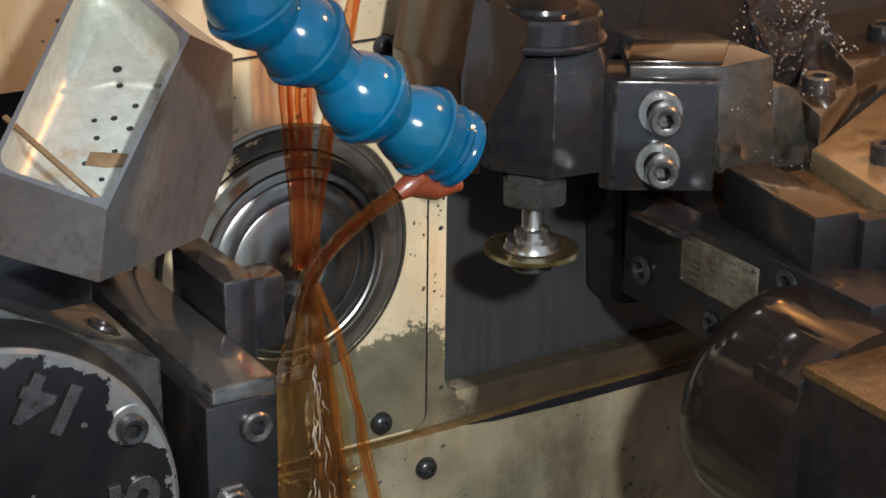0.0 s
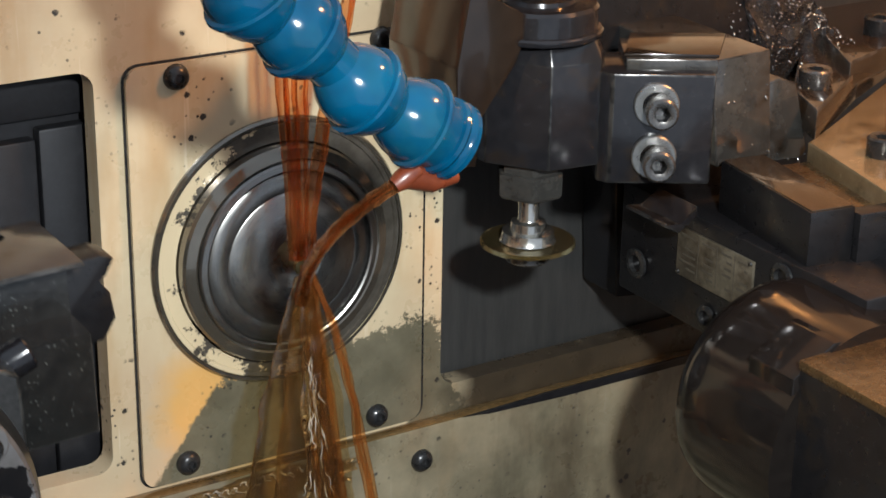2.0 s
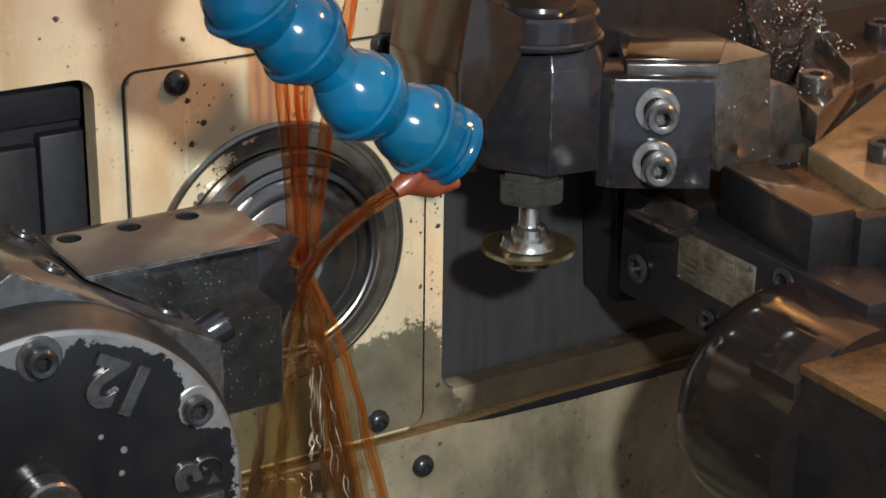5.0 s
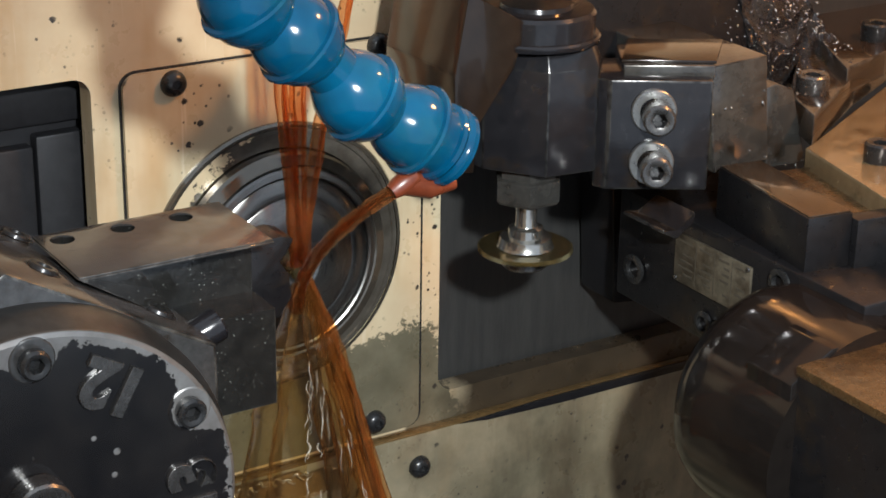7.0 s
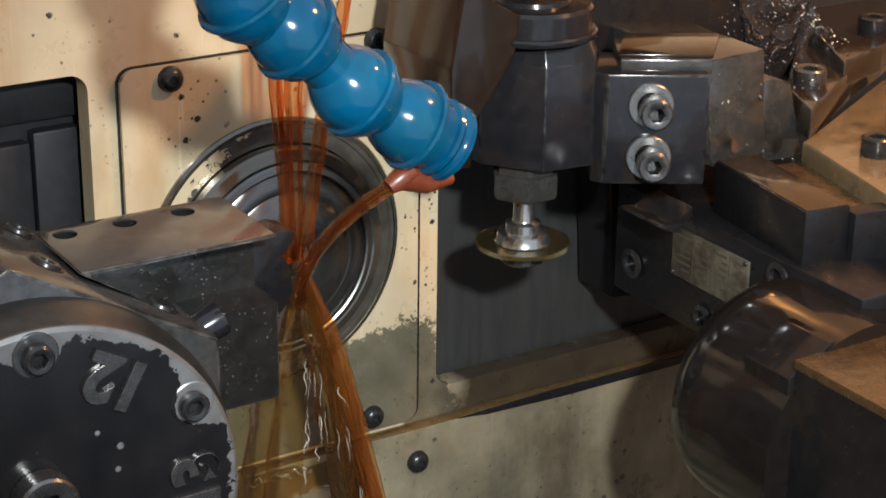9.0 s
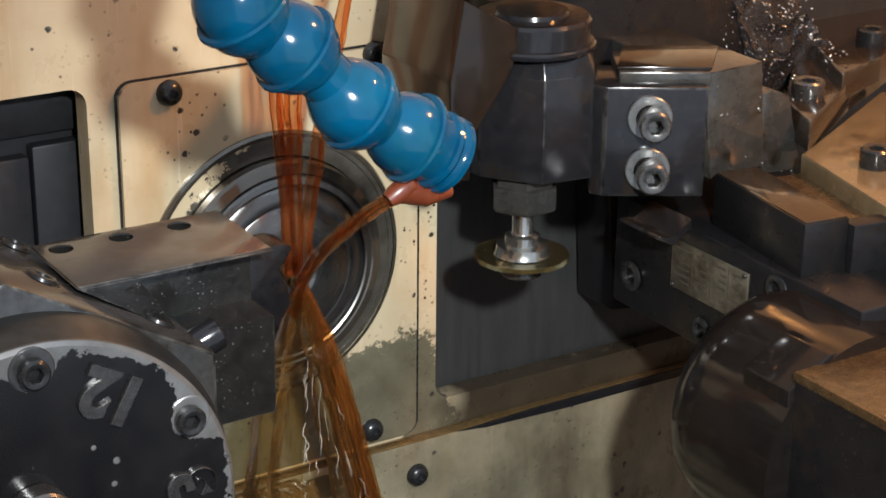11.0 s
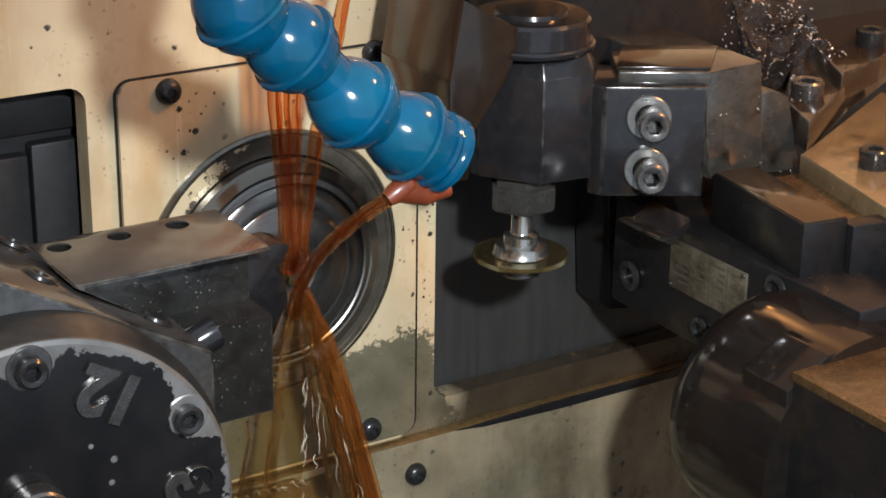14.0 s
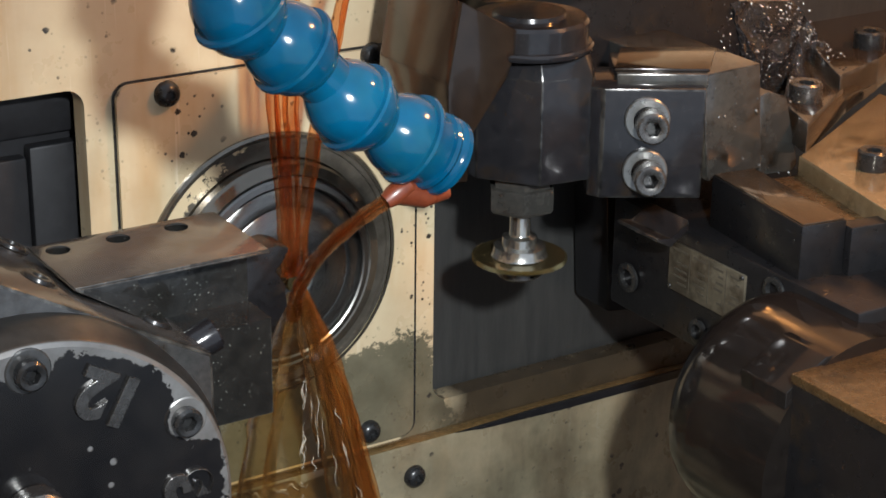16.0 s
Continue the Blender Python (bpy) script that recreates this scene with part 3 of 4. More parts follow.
high = [cut.verts.new(HEAD @ SWAP @ Vector((x, y, -20))) for x, y in POCKET]
cut.faces.new(low)
cut.faces.new(high)
for k in range(4):
    cut.faces.new((low[k], low[(k + 1) % 4], high[(k + 1) % 4], high[k]))
bmesh.ops.recalc_face_normals(cut, faces=cut.faces)
bmesh.ops.bevel(cut, geom=[e for e in cut.edges if not (e.verts[0] in high and e.verts[1] in high)], offset=5.0, segments=5, profile=0.5, affect="EDGES")
carve(head, cut)
head.data.materials[1] = ALU_IN
inward = (HEAD @ SWAP).inverted()
middle = HEAD @ SWAP @ Vector((40, 24, 8))
for face in head.data.polygons:
    depth = (inward @ (face.center / MM)).z
    if 0.05 < depth < 17.6 and face.normal.dot(face.center / MM - middle) < 0:
        face.material_index = 1
floor_shape = [(6, 6), (63, 13), (82, 46), (8, 34)]
part("pocket_floor", prism([(x, y) for x, y in floor_shape], 16.5, 17.3, 0.2, HEAD @ SWAP @ SWAP), ALU_IN, turret, "bright pitted pocket floor")
for x, y, size in ((62.3, 30.8, 1.8), (56.4, 27.0, 1.3), (50.7, 18.8, 1.3), (43.8, 22.4, 1.3), (41.9, 16.2, 1.3), (40.8, 27.4, 1.1), (34.8, 23.5, 1.2), (32.2, 16.2, 1.2), (24.6, 22.1, 1.1), (21.0, 14.7, 1.1)):
    part("drain_hole", lathe([(size * 0.8, 0), (size * 0.65, -0.15), (0, -0.2)], HEAD @ SWAP @ Matrix.Translation((x, y, 16.3)) @ Matrix.Rotation(radians(180), 4, "X"), seg=16), SOOT, turret)
part("pocket_step", prism([(-19, -1.5), (-9, 1.5), (0, 2.4), (9, 1.5), (19, -1.5), (19, -3), (0, 1.2), (-19, -3)], -1.2, 0.6, 0.3, HEAD @ SWAP @ Matrix.Translation((56, 28, 16.4)) @ Matrix.Rotation(radians(-62), 4, "Z") @ SWAP), ALU_IN, turret, "curved milling step")
part("rust_patch", prism([(-8, -2), (-2, -3), (7, -2.2), (8.5, 1.4), (2, 2.4), (-7, 3)], -0.15, 0.3, 0.1, HEAD @ SWAP @ Matrix.Translation((29, 15, 16.2)) @ Matrix.Rotation(radians(-68), 4, "Z") @ SWAP), STAIN, turret, "rust stain on the pocket floor")
# an added thin bar stands in for the rusty edge line of the pocket
part("pocket_edge_line", box(0, 45, -0.9, 0.9, 0.3, 1.7, 0.4, HEAD @ SWAP @ Matrix.Translation((2.2, 2.6, 0)) @ Matrix.Rotation(radians(66), 4, "Z")), STAIN, turret, "rusty brown line for the pocket's edge")

# ---------------------------------------------------------------- coolant hose
hose = thing("coolant_hose", "blue plastic ball-jointed coolant hose", "hose")
HOSE_SIZE = 0.875
hose.matrix_world = Matrix.Translation(EYE * (1 - HOSE_SIZE)) @ Matrix.Scale(HOSE_SIZE, 4)
# the topmost joints are unseen, added to throw the hose's shadow on the wall
joints = [Vector(p) for p in ((-69, -92, 207), (-68, -92, 185), (-65.5, -92, 162), (-58.5, -92, 139), (-53.8, -91, 115.6), (-37.7, -90, 102.3), (-17.7, -90, 82.7), (1.0, -90, 70.0), (19.8, -91, 58.8))]
SEGMENT = [(0, -9.5), (5.0, -8.6), (7.4, -6.8), (9.0, -4.8), (10.8, -2.2), (12.0, 0.6), (12.6, 3.0), (12.7, 5.0), (12.7, 6.0), (13.9, 6.3), (14.2, 7.2), (13.9, 8.2), (12.8, 8.6), (12.5, 10.2), (11.6, 12.8), (10.0, 15.2), (8.4, 17.0), (7.8, 18)]
TIP = SEGMENT[:13] + [(11.4, 10.0), (10.9, 12.5), (11.0, 14.6), (12.0, 15.2), (12.3, 16.4), (11.8, 17.4), (11.2, 17.8), (11.6, 19.0), (12.2, 19.6), (12.2, 21.2), (11.4, 22.0), (8.8, 22.0), (7.6, 18), (0, 18)]
for i in range(len(joints) - 1):
    a, b = joints[i], joints[i + 1]
    way = (b - a).normalized()
    if i:
        way = (way + 0.8 * (a - joints[i - 1]).normalized()).normalized()
    m = Matrix.Translation(a) @ way.to_track_quat("Z", "Y").to_matrix().to_4x4() @ Matrix.Translation((0, 0, -7))
    last = i == len(joints) - 2
    prof = TIP if last else SEGMENT
    part("hose_segment", lathe(prof, m, seg=40), BLUE, hose)
    if not last:
        part("hose_neck", tube([a, a.lerp(b, 0.35), a.lerp(b, 0.7), b], [8.2, 8.2, 8.0, 8.0], 28), BLUE, hose)
drop = part("nozzle", lathe([(0, -4), (4.2, -3.6), (5.0, 0), (4.6, 4), (3.4, 7), (2.8, 7), (2.6, 2), (0, 2)], Matrix.Translation((-3.5, -92, 55.5)) @ Matrix.Rotation(radians(-118), 4, "Y") @ Matrix.Diagonal((0.68, 0.68, 0.85, 1)), seg=24), RUBBER, hose, "amber rubber nozzle tip")
part("spout_lip", tube([(-4, -91, 55), (5, -91, 51.5), (14, -90, 51)], [4.2, 3.4, 2.0], 16), RUBBER, hose)

# ---------------------------------------------------------------- milling head with slitting saw
mill = thing("milling_head", "black steel milling head with a slitting saw below it", "milling head", spot(0.062, -0.060, 0))
part("head_body", prism([(-17, 1.5), (-4, -16), (14, -18), (21, -10), (21, 22), (-17, 22)], 40.5, 75.5, 0.5, Matrix(((1, 0, 0, 0), (0, 0, 1, 0), (0, 1, 0, 0), (0, 0, 0, 1)))), BLACK, mill)
shoulder = bmesh.new()
foot = [(-17, 1.5), (-4, -16), (14, -18), (21, -10), (21, 22), (-17, 22)]
low_ring = [shoulder.verts.new((x, y, 75.4)) for x, y in foot]
top_ring = [shoulder.verts.new((2 + (x - 2) * 0.86, 2 + (y - 2) * 0.86, 82.4)) for x, y in foot]
shoulder.faces.new(top_ring)
for k in range(6):
    shoulder.faces.new((low_ring[k], low_ring[(k + 1) % 6], top_ring[(k + 1) % 6], top_ring[k]))
bmesh.ops.bevel(shoulder, geom=shoulder.edges[:], offset=0.5, segments=2, affect="EDGES", profile=0.5, material=1)
part("head_shoulder", shoulder, BLACK, mill, "chamfered black shoulder")
part("collar", lathe([(18.5, 82), (20.6, 82.2), (20.9, 82.8), (20.9, 83.8), (20.3, 84.4), (19.2, 84.6), (19.2, 91.2), (18.4, 92.4), (12, 92.6), (11.6, 94), (0, 94)], Matrix.Translation((2, 1, 0)), seg=64), BLACK, mill, "black turned collar")
part("head_top", box(-18, 60, -12, 40, 103, 130, 1.5), BLACK, mill)
part("collet_nut", lathe([(10.2, 41), (10.2, 36.5), (11.8, 36), (11.8, 29), (10.8, 27.6), (0, 27.6)], seg=6), OLIVE, mill, "black hexagonal collet nut")
arbor = part("arbor", lathe([(0, 29), (3.5, 28.5), (3.5, 19.0), (3.8, 18.4), (5.8, 17.8), (6.0, 15.0), (8.6, 14.6), (9.0, 12.2), (9.6, 11.3), (0, 11.25)], seg=48), BRIGHT, mill, "bright turned arbor")
saw = thing("saw", "", "")
saw.parent = mill
teeth = 60
bm = bmesh.new()
rim_low, rim_top, hub_low, hub_top = [], [], [], []
for k in range(teeth * 2):
    a, r = math.pi * k / teeth, 15.9 if k % 2 else 15.0
    for ring, rr, h in ((rim_low, r, 9.6), (rim_top, r, 11.2), (hub_low, 8.0, 9.8), (hub_top, 8.0, 11.0)):
        ring.append(bm.verts.new((rr * math.cos(a), rr * math.sin(a), h)))
for k in range(teeth * 2):
    j = (k + 1) % (teeth * 2)
    for p, q in ((hub_top, rim_top), (rim_top, rim_low), (rim_low, hub_low)):
        bm.faces.new((p[k], p[j], q[j], q[k]))
part("saw_blade", bm, BRASS, saw, "slitting saw blade filmed with amber oil")
part("saw_nut", lathe([(9.4, 9.9), (9.4, 8.4), (7.6, 8.2), (7.6, 4.6), (6.9, 3.8), (0, 3.8)], seg=12), SCREW, saw, "bright clamping nut")

arm = thing("support_arm", "dark brown oily steel arm beside the milling head", "arm")
part("arm_plate", prism([(30.2, 103.6), (52.2, 91.1), (47.4, 77.3), (34.1, 61.4), (33.1, 45.2), (26.1, 46.4), (25.5, 77.7)], -72, -30, 0.5), BROWN, arm)
part("arm_back", prism([(73.3, 87.0), (185.5, 77.8), (188.8, 42.7), (117.6, 51.9), (116.9, 19.1), (79.9, 25.3)], -20, 8, 1.0), INKY, arm)
part("arm_foot", prism([(130.2, 51.1), (188.8, 42.7), (197.8, -51.5), (136.0, -43.0)], -14, 8, 1.0), BLACK, arm)

# ---------------------------------------------------------------- clamp block with two screws
clamp = thing("clamp_block", "dark oily steel clamp block with two socket screws", "clamp block", spot(0.0915, -0.0905, 0.0535, 0, 0, -31))
part("block", prism([(-16.5, 0), (16.5, 0), (16.5, 26), (-20.5, 26), (-20.5, 3)], -18.5, 18.5, 0.9, Matrix(((1, 0, 0, 0), (0, 0, 1, 0), (0, 1, 0, 0), (0, 0, 0, 1)))), BLACK, clamp)
part("block_top", box(-12, 17.5, 5, 30, 17, 22, 0.6), OLIVE, clamp)
part("top_cover", prism([(-12.5, 7), (18, 7), (24, 33), (-8, 33)], 21.9, 23.2, 0.4, Matrix(((1, 0, 0, 0), (0, 0, 1, 0), (0, 1, 0, 0), (0, 0, 0, 1)))), BROWN, clamp, "brown oily cover")
for z in (8.6, -8.8):
    part("washer", lathe([(4.5, 0), (7.3, 0), (7.3, 1.5), (6.9, 1.9), (4.5, 1.9)], front(-2.2, 0, z), seg=40), WASHER, clamp, "steel washer")
    part("socket_screw", cap_screw(5.2, 7.5, 2.6, front(-1.2, -1.8, z - 0.8)), SCREW, clamp, "worn steel socket head screw")
side = thing("side_block", "dark oily steel block behind the clamp block", "block")
part("block", prism([(126.0, 66.7), (151.3, 67.5), (155.4, 29.2), (131.3, 28.2)], -72, -18, 0.6), OLIVE, side)
part("wing", prism([(157.1, 53.0), (162.1, 54.3), (170.3, 51.1), (177.9, 25.1), (175.5, 22.5), (160.1, 23.5)], -66, -44, 0.8), OLIVE, side)

# ---------------------------------------------------------------- slide with its rating plate
slide = thing("cross_slide", "dark oily steel slide with a stained rating plate", "slide")
part("slide_bar", box(120, 165, -160, -35, -27, 14, 1.2), INKY, slide)
TURN_SLIDE = Matrix.Translation((122, -130, 0)) @ Matrix.Rotation(radians(-7.8), 4, "Z")
part("upper_block", box(0, 17, 0, 54, 13.6, 32.4, 0.6, TURN_SLIDE), INKY, slide, "black steel block on the slide")
part("block_top", box(0.6, 16.4, 0.6, 53.4, 32.2, 32.9, 0.25, TURN_SLIDE), SCRATCHED, slide, "scratched oily top")
part("near_step", box(17, 60, -3, 4, 8, 30.5, 0.6, TURN_SLIDE), INKY, slide)
part("channel", box(17.2, 60, 4, 56, 13.6, 27, 0.5, TURN_SLIDE), OIL_BROWN, slide, "brown oil-filled channel")
part("wedge", prism([(104.5, 13.5), (106, 14.5), (112, 12.2), (119.4, 18.5), (119.4, 14.5), (112, 9.5)], -78, -56, 0.8), BLACK, slide, "wet black chip wedge")
for y, z, r in ((-46, -14, 5.5), (-86, -20, 4.5), (-122, 8, 5)):
    part("slide_screw", lathe([(r, 0), (r, 0.8), (r - 0.8, 1.2), (r * 0.6, 1.2), (r * 0.55, -0.5), (0, -0.5)], Matrix.Translation((119.6, y, z)) @ Matrix.Rotation(radians(-90), 4, "Y"), seg=32), SOOT, slide)
rating = part("rating_plate", box(119.0, 120.2, -108.2, -68.6, -9.6, 8.4, 0.3), PLAQUE, slide, "stained metal rating plate")
for y in (-80, -90, -99):
    part("rule", box(118.9, 119.05, y - 0.15, y + 0.15, -8, 7.4, 0), INK, rating)
for row in range(6):
    for y0, y1 in ((-78.6, -71), (-88.4, -82), (-97.6, -92), (-106, -101)):
        if (row * 7 + int(-y0)) % 5:
            part("text_bar", box(118.9, 119.05, y0, y1 - (row * 3 % 4), 5.6 - row * 2.4, 6.5 - row * 2.4, 0), INK, rating)
for y, z in ((-107, 7.4), (-69.8, -8.4)):
    part("rivet", lathe([(0.9, 0), (0.7, 0.5), (0, 0.7)], Matrix.Translation((118.95, y, z)) @ Matrix.Rotation(radians(-90), 4, "Y"), seg=12), SCREW, rating)

# ---------------------------------------------------------------- rear casting and slanted bars
casting = thing("rear_casting", "wet black rough casting with glints of oil", "casting")
bm = prism([(180.5, 74.1), (213.8, 70.1), (230.4, 50.4), (238.3, 33.4), (222.3, 19.7), (207.2, 26.6), (191.4, 44.6)], -20, 10, 0)
bmesh.ops.triangulate(bm, faces=bm.faces)
bmesh.ops.subdivide_edges(bm, edges=bm.edges, cuts=14, use_grid_fill=True)
for v in bm.verts:
    k = noise.noise(v.co * 0.18) * 2.0 + noise.noise(v.co * 0.55) * 0.9
    v.co += Vector((0.2, -1.0, 0.3)) * k
part("casting", bm, WET, casting, smooth=60)
bars = thing("slanted_bracket", "stepped oily steel bracket lit amber", "bracket")
part("base_plate", prism([(165.3, -79.3), (153.5, -131.5), (145.6, -171.8), (236.4, -110.7), (244.7, -36.6), (180.8, -72.2)], 26, 34, 0.9, SWAP), TAN, bars, "tan oil-filmed base plate")
part("middle_step", prism([(169.1, -78.8), (216.4, -48.5), (247.8, -31.9), (335.4, 14.2), (343.3, 56.0), (208.8, -24.6), (179.3, -54.0)], 33, 45, 0.9, SWAP), RUST, bars, "brown oily step")
part("upper_step", prism([(251.9, 30.9), (207.1, -53.6), (237.0, -42.4), (320.2, 0.2), (343.3, 56.6), (307.3, 76.0)], 40, 50, 1.0, SWAP), RUST, bars, "brown oily upper step")
for x, y, z, r, m in ((187.4, -57.0, 45, 6.0, SCREW), (178.2, -102.5, 34, 5.6, SOOT), (244.9, -28.6, 50, 6.0, SOOT)):
    part("socket_screw", cap_screw(r, 7, r * 0.5, Matrix.Translation((x, y, z - 0.1))), m, bars, "oily socket head screw")

# ---------------------------------------------------------------- sub-spindle
sub = thing("sub_spindle", "polished dark steel sub-spindle nose with a rounded rim", "spindle")
nose_ob = part("nose", lathe([(0, 118), (28, 118), (33, 120), (37.2, 125), (38.8, 130), (39.1, 136), (39.1, 172), (0, 172)], Matrix.Translation((113.6, 0, -27.5)) @ TO_FRONT, seg=128), POLISH, sub, "polished turned nose")
part("nose_flat", prism([(81.9, -110), (81.9, 0.8), (97.3, 9.2), (150, 9.2), (150, -110)], -171.2, -151, 0.5), POLISH, sub, "polished block with a chamfered shoulder")
part("housing", prism([(84, -130), (84, 4), (190, 4), (190, -130)], -430, -171, 0.6), INKY, sub, "black oily housing")
# added slab: the amber light on the housing's top put into its colour
part("housing_top", prism([(83.6, 3.6), (83.6, 7), (190, 7), (190, 3.6)], -430, -170.6, 0.6), OIL_BROWN, sub, "brown oily top slab with amber light in its colour")

# ---------------------------------------------------------------- running oil
def strand(name, points, radii, material, parent, flat=1.0, n=8, wobble=0.5, seed=1, base=None):
    """One run of oil under its stream; its points are taken from base."""
    path = smooth_path(points, n)
    last = len(path) - 1
    base = Vector(base or points[0])
    pts, rad = [], []
    for i, p in enumerate(path):
        k = min(i / n, len(radii) - 1.001)
        j = int(k)
        r = radii[j] * (1 - (k - j)) + radii[j + 1] * (k - j)
        w = wobble * min(1, i / n)
        pts.append(p - base + Vector((noise.noise((i * 0.35, seed, 0)), noise.noise((i * 0.35, seed, 5)), 0)) * w)
        rad.append(r * (1 + 0.22 * noise.noise((i * 0.6, seed, 9))))
    return part(name, tube(pts, rad, 14, flat), material, parent, smooth=70)


def stream(name, label, start):
    ob = thing(name, label, "oil stream", Matrix.Translation(Vector(start) * MM))
    return ob


streams, falls, threads = [], [], []
for label, rows in (
        ("two amber cutting oil runs falling on the work", ([(-25.6, -50, 128.7), (-24.7, -50, 99.8), (-23.7, -50, 71.5), (-21.5, -50, 43.7), (-19.9, -50, 17.0)], [1.5, 1.7, 1.9, 1.9, 2.2])),
        ("amber cutting oil run falling on the work", ([(-20.0, -50, 128.1), (-20.5, -50, 99.2), (-20.8, -50, 71.0), (-19.9, -50, 43.4), (-18.7, -50, 16.7)], [1.9, 1.9, 2.1, 2.0, 2.0])),
        ("amber cutting oil run falling on the work", ([(-15.5, -50, 127.7), (-16.3, -50, 98.7), (-16.9, -50, 70.4), (-17.3, -50, 43.0), (-17.5, -50, 16.5)], [1.4, 1.5, 1.7, 1.8, 2.0])),
        ("amber cutting oil run beside the hose", ([(7.1, -50, 125.5), (-0.4, -50, 98.5), (-7.5, -50, 69.0), (-12.6, -50, 42.1), (-16.1, -50, 16.2)], [2.1, 2.2, 2.3, 2.2, 2.2]))):
    points, radii = rows
    ob = stream("oil_stream", label, points[0])
    strand("strand", points, radii, OIL, ob, 0.8, wobble=0.7, seed=len(streams) + 1)
    side = [(x + 1.3, y - 0.6, z) for x, y, z in points]
    strand("strand", side, [r * 0.45 for r in radii], OIL, ob, 1.0, wobble=1.1, seed=len(streams) + 11, base=points[0])
    streams.append(ob)
ob = stream("oil_stream", "amber oil jet arching from the hose nozzle", (-41.0, -149.4, 77.6))
strand("strand", [(-41.0, -149.4, 77.6), (-44.9, -138.1, 68.0), (-43.5, -115.8, 51.0), (-34.2, -85.4, 28.1), (-20.5, -55.0, 5.0)], [2.1, 2.0, 2.0, 2.1, 2.3], OIL, ob, seed=4)
strand("strand", [(-41.0, -150.3, 78.5), (-44.9, -138.9, 68.9), (-43.0, -117.2, 51.9), (-33.2, -86.8, 29.1), (-19.5, -56.0, 6.0)], [0.7, 0.8, 0.7, 0.9, 0.9], OIL, ob, seed=14, wobble=0.8, base=(-41.0, -149.4, 77.6))
streams.append(ob)

# falls: the run's points, its half width at the top and the foot, how many strands, and how far it swings out once the tool stands in the oil
for label, points, spread, count, radii, material, flat, swing in (
        ("amber oil pouring off the work", [(-18.2, -54, 16.1), (-15.3, -54, -7.9), (-12.5, -54, -34.7), (-8.2, -54, -84.4)], (1.0, 4.6), 5, (1.3, 1.5, 1.8, 2.2), FALL, 0.7, 9.0),
        ("amber oil strand pouring off the work", [(-17.7, -56, 14.8), (-8.8, -56, -8.6), (-2.2, -56, -36.4), (7.7, -56, -88.1)], (0.6, 2.0), 3, (0.7, 0.8, 1.0, 1.3), FALL, 0.8, 3.0),
        ("thin veil of amber oil falling from the work", [(-19.6, -53, 12.2), (-21.5, -53, -6.9), (-24.9, -53, -32.0), (-29.3, -53, -78.7)], (1.0, 11.0), 2, (1.5, 4.0, 6.0, 8.0), VEIL, 0.15, -2.0),
        ("thin veil of amber oil falling from the work", [(-20.2, -57, 13.8), (-17.1, -57, -6.3), (-14.7, -57, -32.9), (-9.9, -57, -82.4)], (1.0, 6.0), 2, (1.5, 3.5, 5.0, 7.0), VEIL, 0.15, 8.0)):
    ob = stream("oil_fall", label, points[0])
    for k in range(count):
        side = (k + 0.5) / count * 2 - 1
        line = [(x + side * (spread[0] + (spread[1] - spread[0]) * i / 3), y + noise.noise((k * 1.7, i, len(falls))) * 1.5, z) for i, (x, y, z) in enumerate(points)]
        strand("strand", line, radii, material, ob, flat, wobble=1.4, seed=30 + len(falls) * 10 + k, base=points[0])
    falls.append((ob, swing))
# white threads stand in for the highlights on the falling oil
rt = random.Random(9)
for k in range(24):
    z0 = rt.uniform(-72, -8)
    reach = (10 - z0) / 80
    x0 = -18 + rt.uniform(-11, 20) * reach
    lean = (x0 + 18) * 0.22
    long = rt.uniform(4, 15)
    thick = rt.uniform(0.08, 0.24)
    bend = rt.uniform(-0.9, 0.9)
    ob = stream("glint_thread", "thin white thread, a painted glint on the falling oil", (x0, -62, z0))
    strand("strand", [(x0, -62, z0), (x0 + lean * 0.3 + bend, -62.5, z0 - long * 0.3), (x0 + lean * 0.7 - bend * 0.6, -62.3, z0 - long * 0.7), (x0 + lean, -62, z0 - long)], [thick * 0.3, thick, thick * 0.8, thick * 0.3], GLINT, ob, 0.8, wobble=rt.uniform(0.1, 0.6), seed=20 + k)
    threads.append(ob)
# white streaks stand in for glints of the splash on the ledge
for k in range(16):
    x0 = -50 + k * 3.6
    z0 = -83.5 - 3.2 * abs(noise.noise((k * 0.9, 1, 8))) * 3
    ob = stream("glint_streak", "short white streak, a painted glint of oil splashing on the ledge", (x0, -7.8, z0))
    strand("strand", [(x0, -7.8, z0), (x0 + 1.5, -8.6, z0 + 1.6), (x0 + 3, -8.2, z0 - 0.8), (x0 + 5, -7.8, z0 - 0.3 - k % 3)], [0.10, 0.30, 0.22, 0.08], GLINT, ob, 0.8, wobble=1.6, seed=60 + k)
    streams.append(ob)

film_edge = []
for k in range(72):
    a = 2 * math.pi * k / 72
    w = 1 + 0.35 * noise.noise((3 * math.cos(a), 3 * math.sin(a), 2)) + 0.25 * noise.noise((9 * math.cos(a), 9 * math.sin(a), 5))
    film_edge.append((-14 + 40 * w * math.cos(a), -89 + 7 * w * math.sin(a)))
tagged(part("oil_film", sheet([film_edge], -7.4, -6.3), OIL_THIN, smooth=80), "amber oil film splashing over the ledge", "oil film")

drops = []
rnd = random.Random(4)
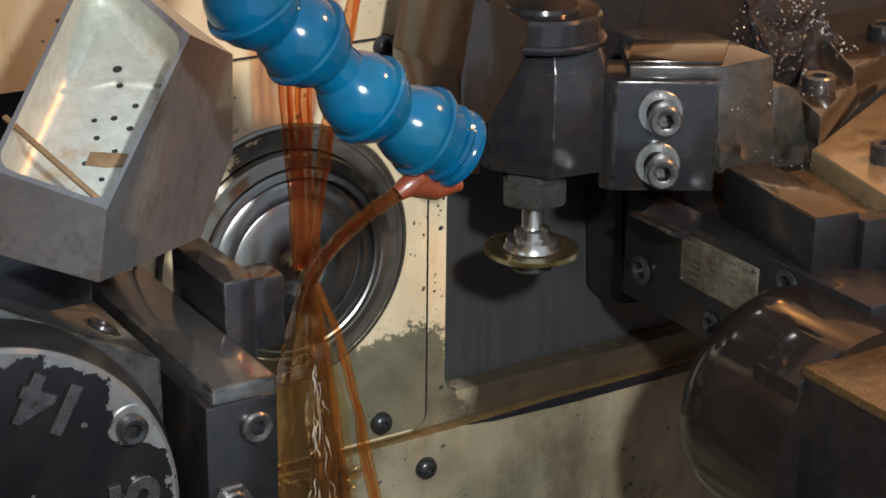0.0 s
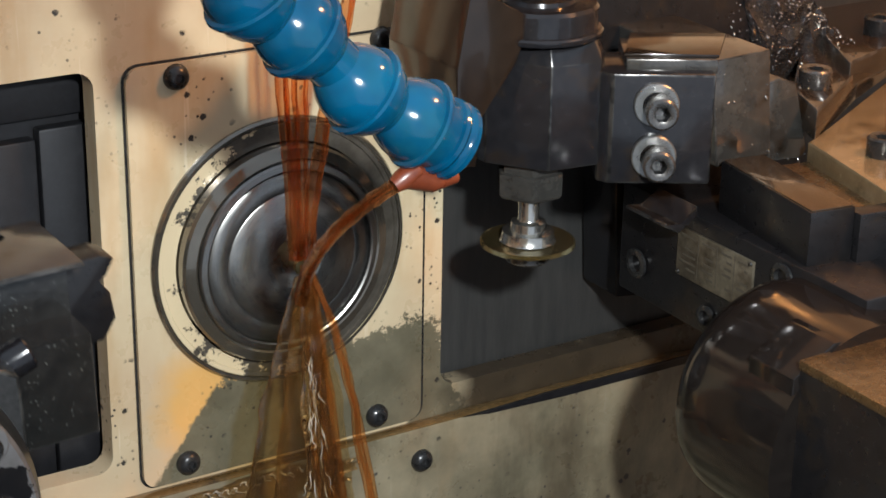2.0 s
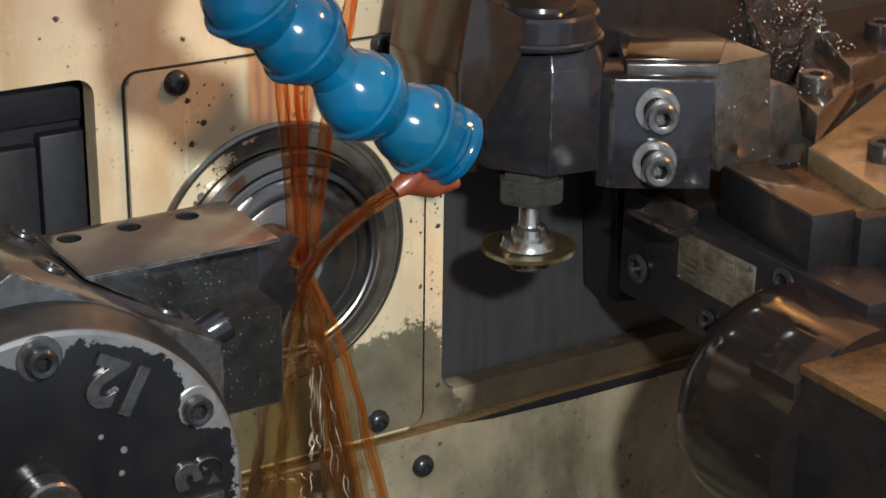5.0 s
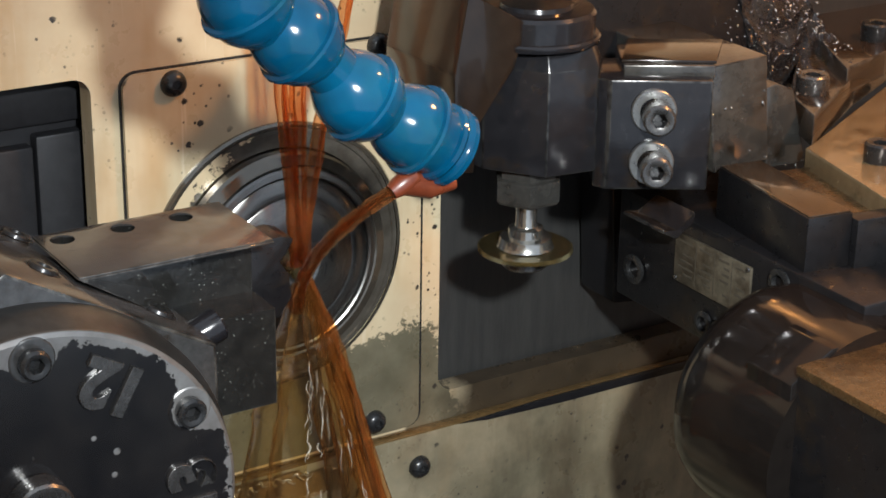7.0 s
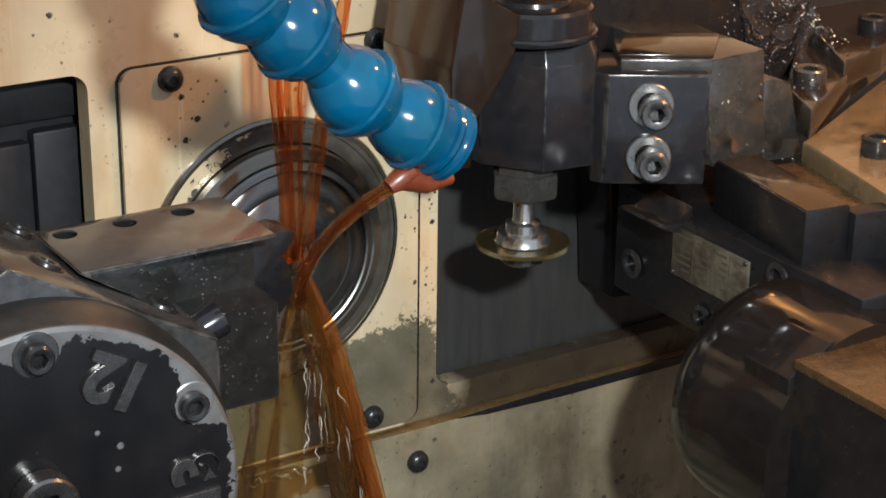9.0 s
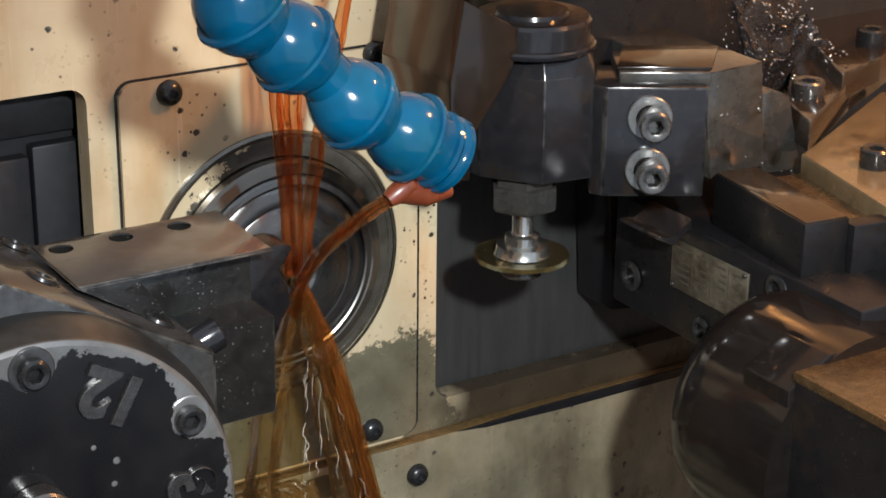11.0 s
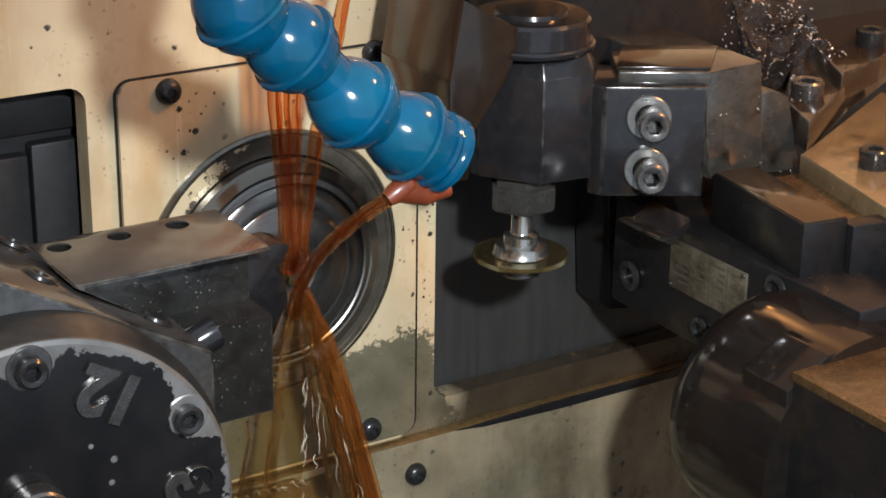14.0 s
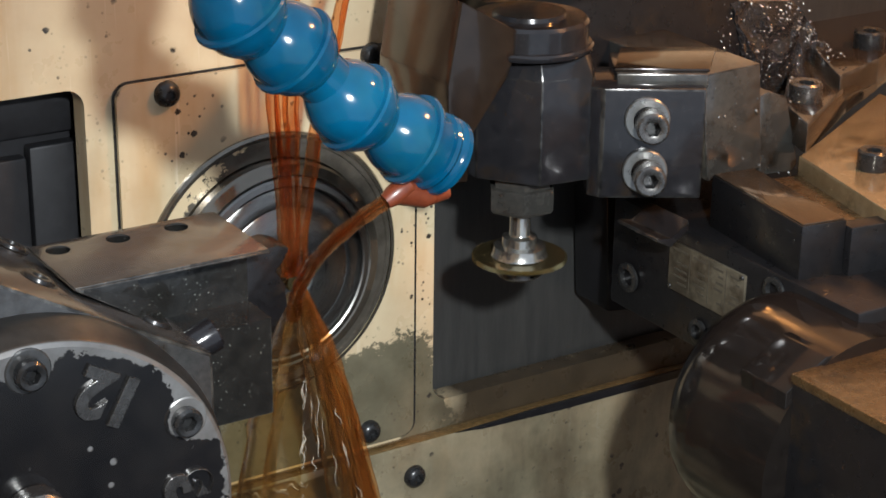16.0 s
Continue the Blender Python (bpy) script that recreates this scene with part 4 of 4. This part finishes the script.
for k in range(26):
    r = rnd.uniform(0.5, 1.2)
    ob = part("oil_drop", lathe([(0, -r * 3), (r * 0.8, -r * 1.5), (r, 0), (r * 0.7, r * 3), (r * 0.25, r * 7), (0, r * 9)], seg=10), OIL_THIN, smooth=80)
    tagged(ob, "small drop of amber oil", "oil drop", "flying oil drops")
    drops.append((ob, 0.3 + k * 0.6, rnd.uniform(-19.6, -17.6), rnd.uniform(-60, 70), rnd.uniform(-54, -51.5)))


def beads(name, label, count, place, seed, size=1.0):
    """Small bright beads that stick to a surface as its glints of oil; place gives a point and the way out of the
    surface.
    """
    r_ = random.Random(seed)
    bm = bmesh.new()
    for _k in range(count):
        p, way = place(r_)
        r = size * r_.choice((0.18, 0.25, 0.3, 0.45)) * r_.uniform(0.8, 1.3)
        m = Matrix.Translation(p) @ Vector(way).to_track_quat("Z", "Y").to_matrix().to_4x4() @ pose(0, 0, 0, 0, 0, r_.uniform(0, 360)) @ Matrix.Diagonal((1, r_.uniform(1, 2.2), 1, 1))
        lathe([(r, -0.05), (r * 0.86, r * 0.4), (r * 0.5, r * 0.72), (0, r * 0.85)], m, bm, seg=7)
    return tagged(part(name, bm, BEAD, smooth=80), label, "oil beads", kind="stuff")


# bright metal instead of clear oil, so each bead paints a sparkle
BEAD = Nodes("metal-bright bead for oil glints").finish((0.42, 0.42, 0.41), 0.18, 0.95, 0.6, 0.8)
beads("oil_beads", "glinting beads of oil on the rear casting", 230, lambda r: (Vector((r.uniform(172, 215), -26 + r.uniform(-2, 3), r.uniform(28, 78))), (-0.3 + r.uniform(-0.4, 0.4), -0.8, 0.4 + r.uniform(-0.4, 0.4))), 3, 0.85)
beads("oil_beads", "glinting beads of oil on the dark steel block", 26, lambda r: (Vector((r.uniform(128, 172), -72.1, r.uniform(24, 64))), (r.uniform(-0.2, 0.2), -1, r.uniform(0, 0.5))), 4)
beads("oil_beads", "glinting beads of oil on the slanted bars", 70, lambda r: (lambda k: (Vector((185 + 40 * k, -40.2 - 0.5, 76 - 34 * k + r.uniform(-1, 7))), (-0.2, -1, 0.3)))(r.random()), 5, 1.1)

# ---------------------------------------------------------------- what moves
def motions():
    def at(x, turn):
        return spot(x * MM, 0, TURRET_Z * MM, 0, turn, 0)

    walk(turret, [(t, at(x, a)) for t, x, a in (
        (0, -152.2, -120), (0.65, -152.2, -120), (0.8, -161, -120), (0.9, -168, -120), (1.0, -178, -120), (1.1, -185, -120), (1.2, -191, -120), (1.3, -192.5, -120),
        (1.47, -193, -120), (1.6, -192, -84), (1.7, -191, -57), (1.8, -190, -29), (1.9, -189.5, -10), (2.0, -189, -2), (2.1, -188.5, 0), (2.65, -188, 0), (2.8, -183, 0),
        (2.9, -174, 0), (3.0, -163, 0), (3.1, -157, 0), (3.2, -146, 0), (3.3, -138, 0), (3.4, -134.9, 0), (3.5, -134.6, 0),
        # slow feed towards the work and a quick draw back, three times
        (4.0, -133.8, 0), (5.0, -132.8, 0), (5.6, -132.3, 0), (5.85, -134.2, 0), (6.5, -134.1, 0), (7.0, -133.8, 0), (7.5, -133.3, 0), (8.0, -132.9, 0), (8.5, -132.6, 0), (9.0, -132.3, 0), (9.1, -132.4, 0),
        (9.35, -134.2, 0), (10.0, -134.0, 0), (11.5, -132.7, 0), (12.0, -132.4, 0), (12.55, -132.4, 0), (12.8, -134.1, 0), (13.0, -134.1, 0), (13.5, -133.8, 0), (14.0, -133.4, 0), (14.5, -133.2, 0), (15.0, -132.6, 0), (15.5, -132.3, 0), (15.8, -132.4, 0), (16, -133.3, 0))])
    walk(nose, [(k * 0.1, front(-0.8 * MM, 0, -0.4 * MM) @ pose(0, 0, 0, 0, 0, 70 * k)) for k in range(161)])
    walk(saw, [(k * 0.1, pose(0, 0, 0, 0, 0, 37 * k)) for k in range(161)])
    def flood(t):
        """How far the tool has turned the falling oil aside, from 0 to 1."""
        k = min(1.0, max(0.0, (t - 3.6) / 3.0))
        return k * k * (3 - 2 * k)

    for i, ob in enumerate(streams):
        home = ob.location.copy()
        walk(ob, [(k * 0.2, Matrix.Translation(home) @ pose(0, 0, 0, noise.noise((k * 0.7, i, 1)), noise.noise((k * 0.7, i, 4)), (2 if i == 4 else 12) * noise.noise((k * 0.5, i, 7)))) for k in range(81)])
    for i, (ob, swing) in enumerate(falls):
        home = ob.location.copy()
        walk(ob, [(k * 0.2, Matrix.Translation(home) @ pose(0, 0, 0, 2 * noise.noise((k * 0.7, i, 1)), -swing * flood(k * 0.2) + 2.5 * noise.noise((k * 0.7, i, 4)), 14 * noise.noise((k * 0.5, i, 7)))) for k in range(81)])
    for i, ob in enumerate(threads):
        home = ob.location.copy()
        rows = []
        for k in range(81):
            out = 0.25 + 0.75 * flood(k * 0.2)
            x = -0.018 + (home.x + 0.018) * out + 0.004 * noise.noise((k * 0.8, i, 3))
            z = home.z + 0.012 * noise.noise((k * 0.9, i, 6))
            rows.append((k * 0.2, pose(x, home.y + 0.006 * (1 - out), z, 0, 8 * noise.noise((k * 0.7, i, 4)), 60 * noise.noise((k * 0.5, i, 7)))))
        walk(ob, rows)
    for ob, t, x, vx, y in drops:
        rows = [(0, pose(x * MM, y * MM, 0.004)), (t - 0.05, pose(x * MM, y * MM, 0.004))]
        for k in range(5):
            s = k * 0.05
            rows.append((t + s, pose((x + vx * s * 2) * MM, y * MM, 0.004 - 0.35 * s - 4.9 * s * s)))
        end = pose((x + vx * 0.5) * MM, y * MM, -0.329)
        rows += [(t + 0.23, end), (16.2, end)]
        walk(ob, rows)


motions()
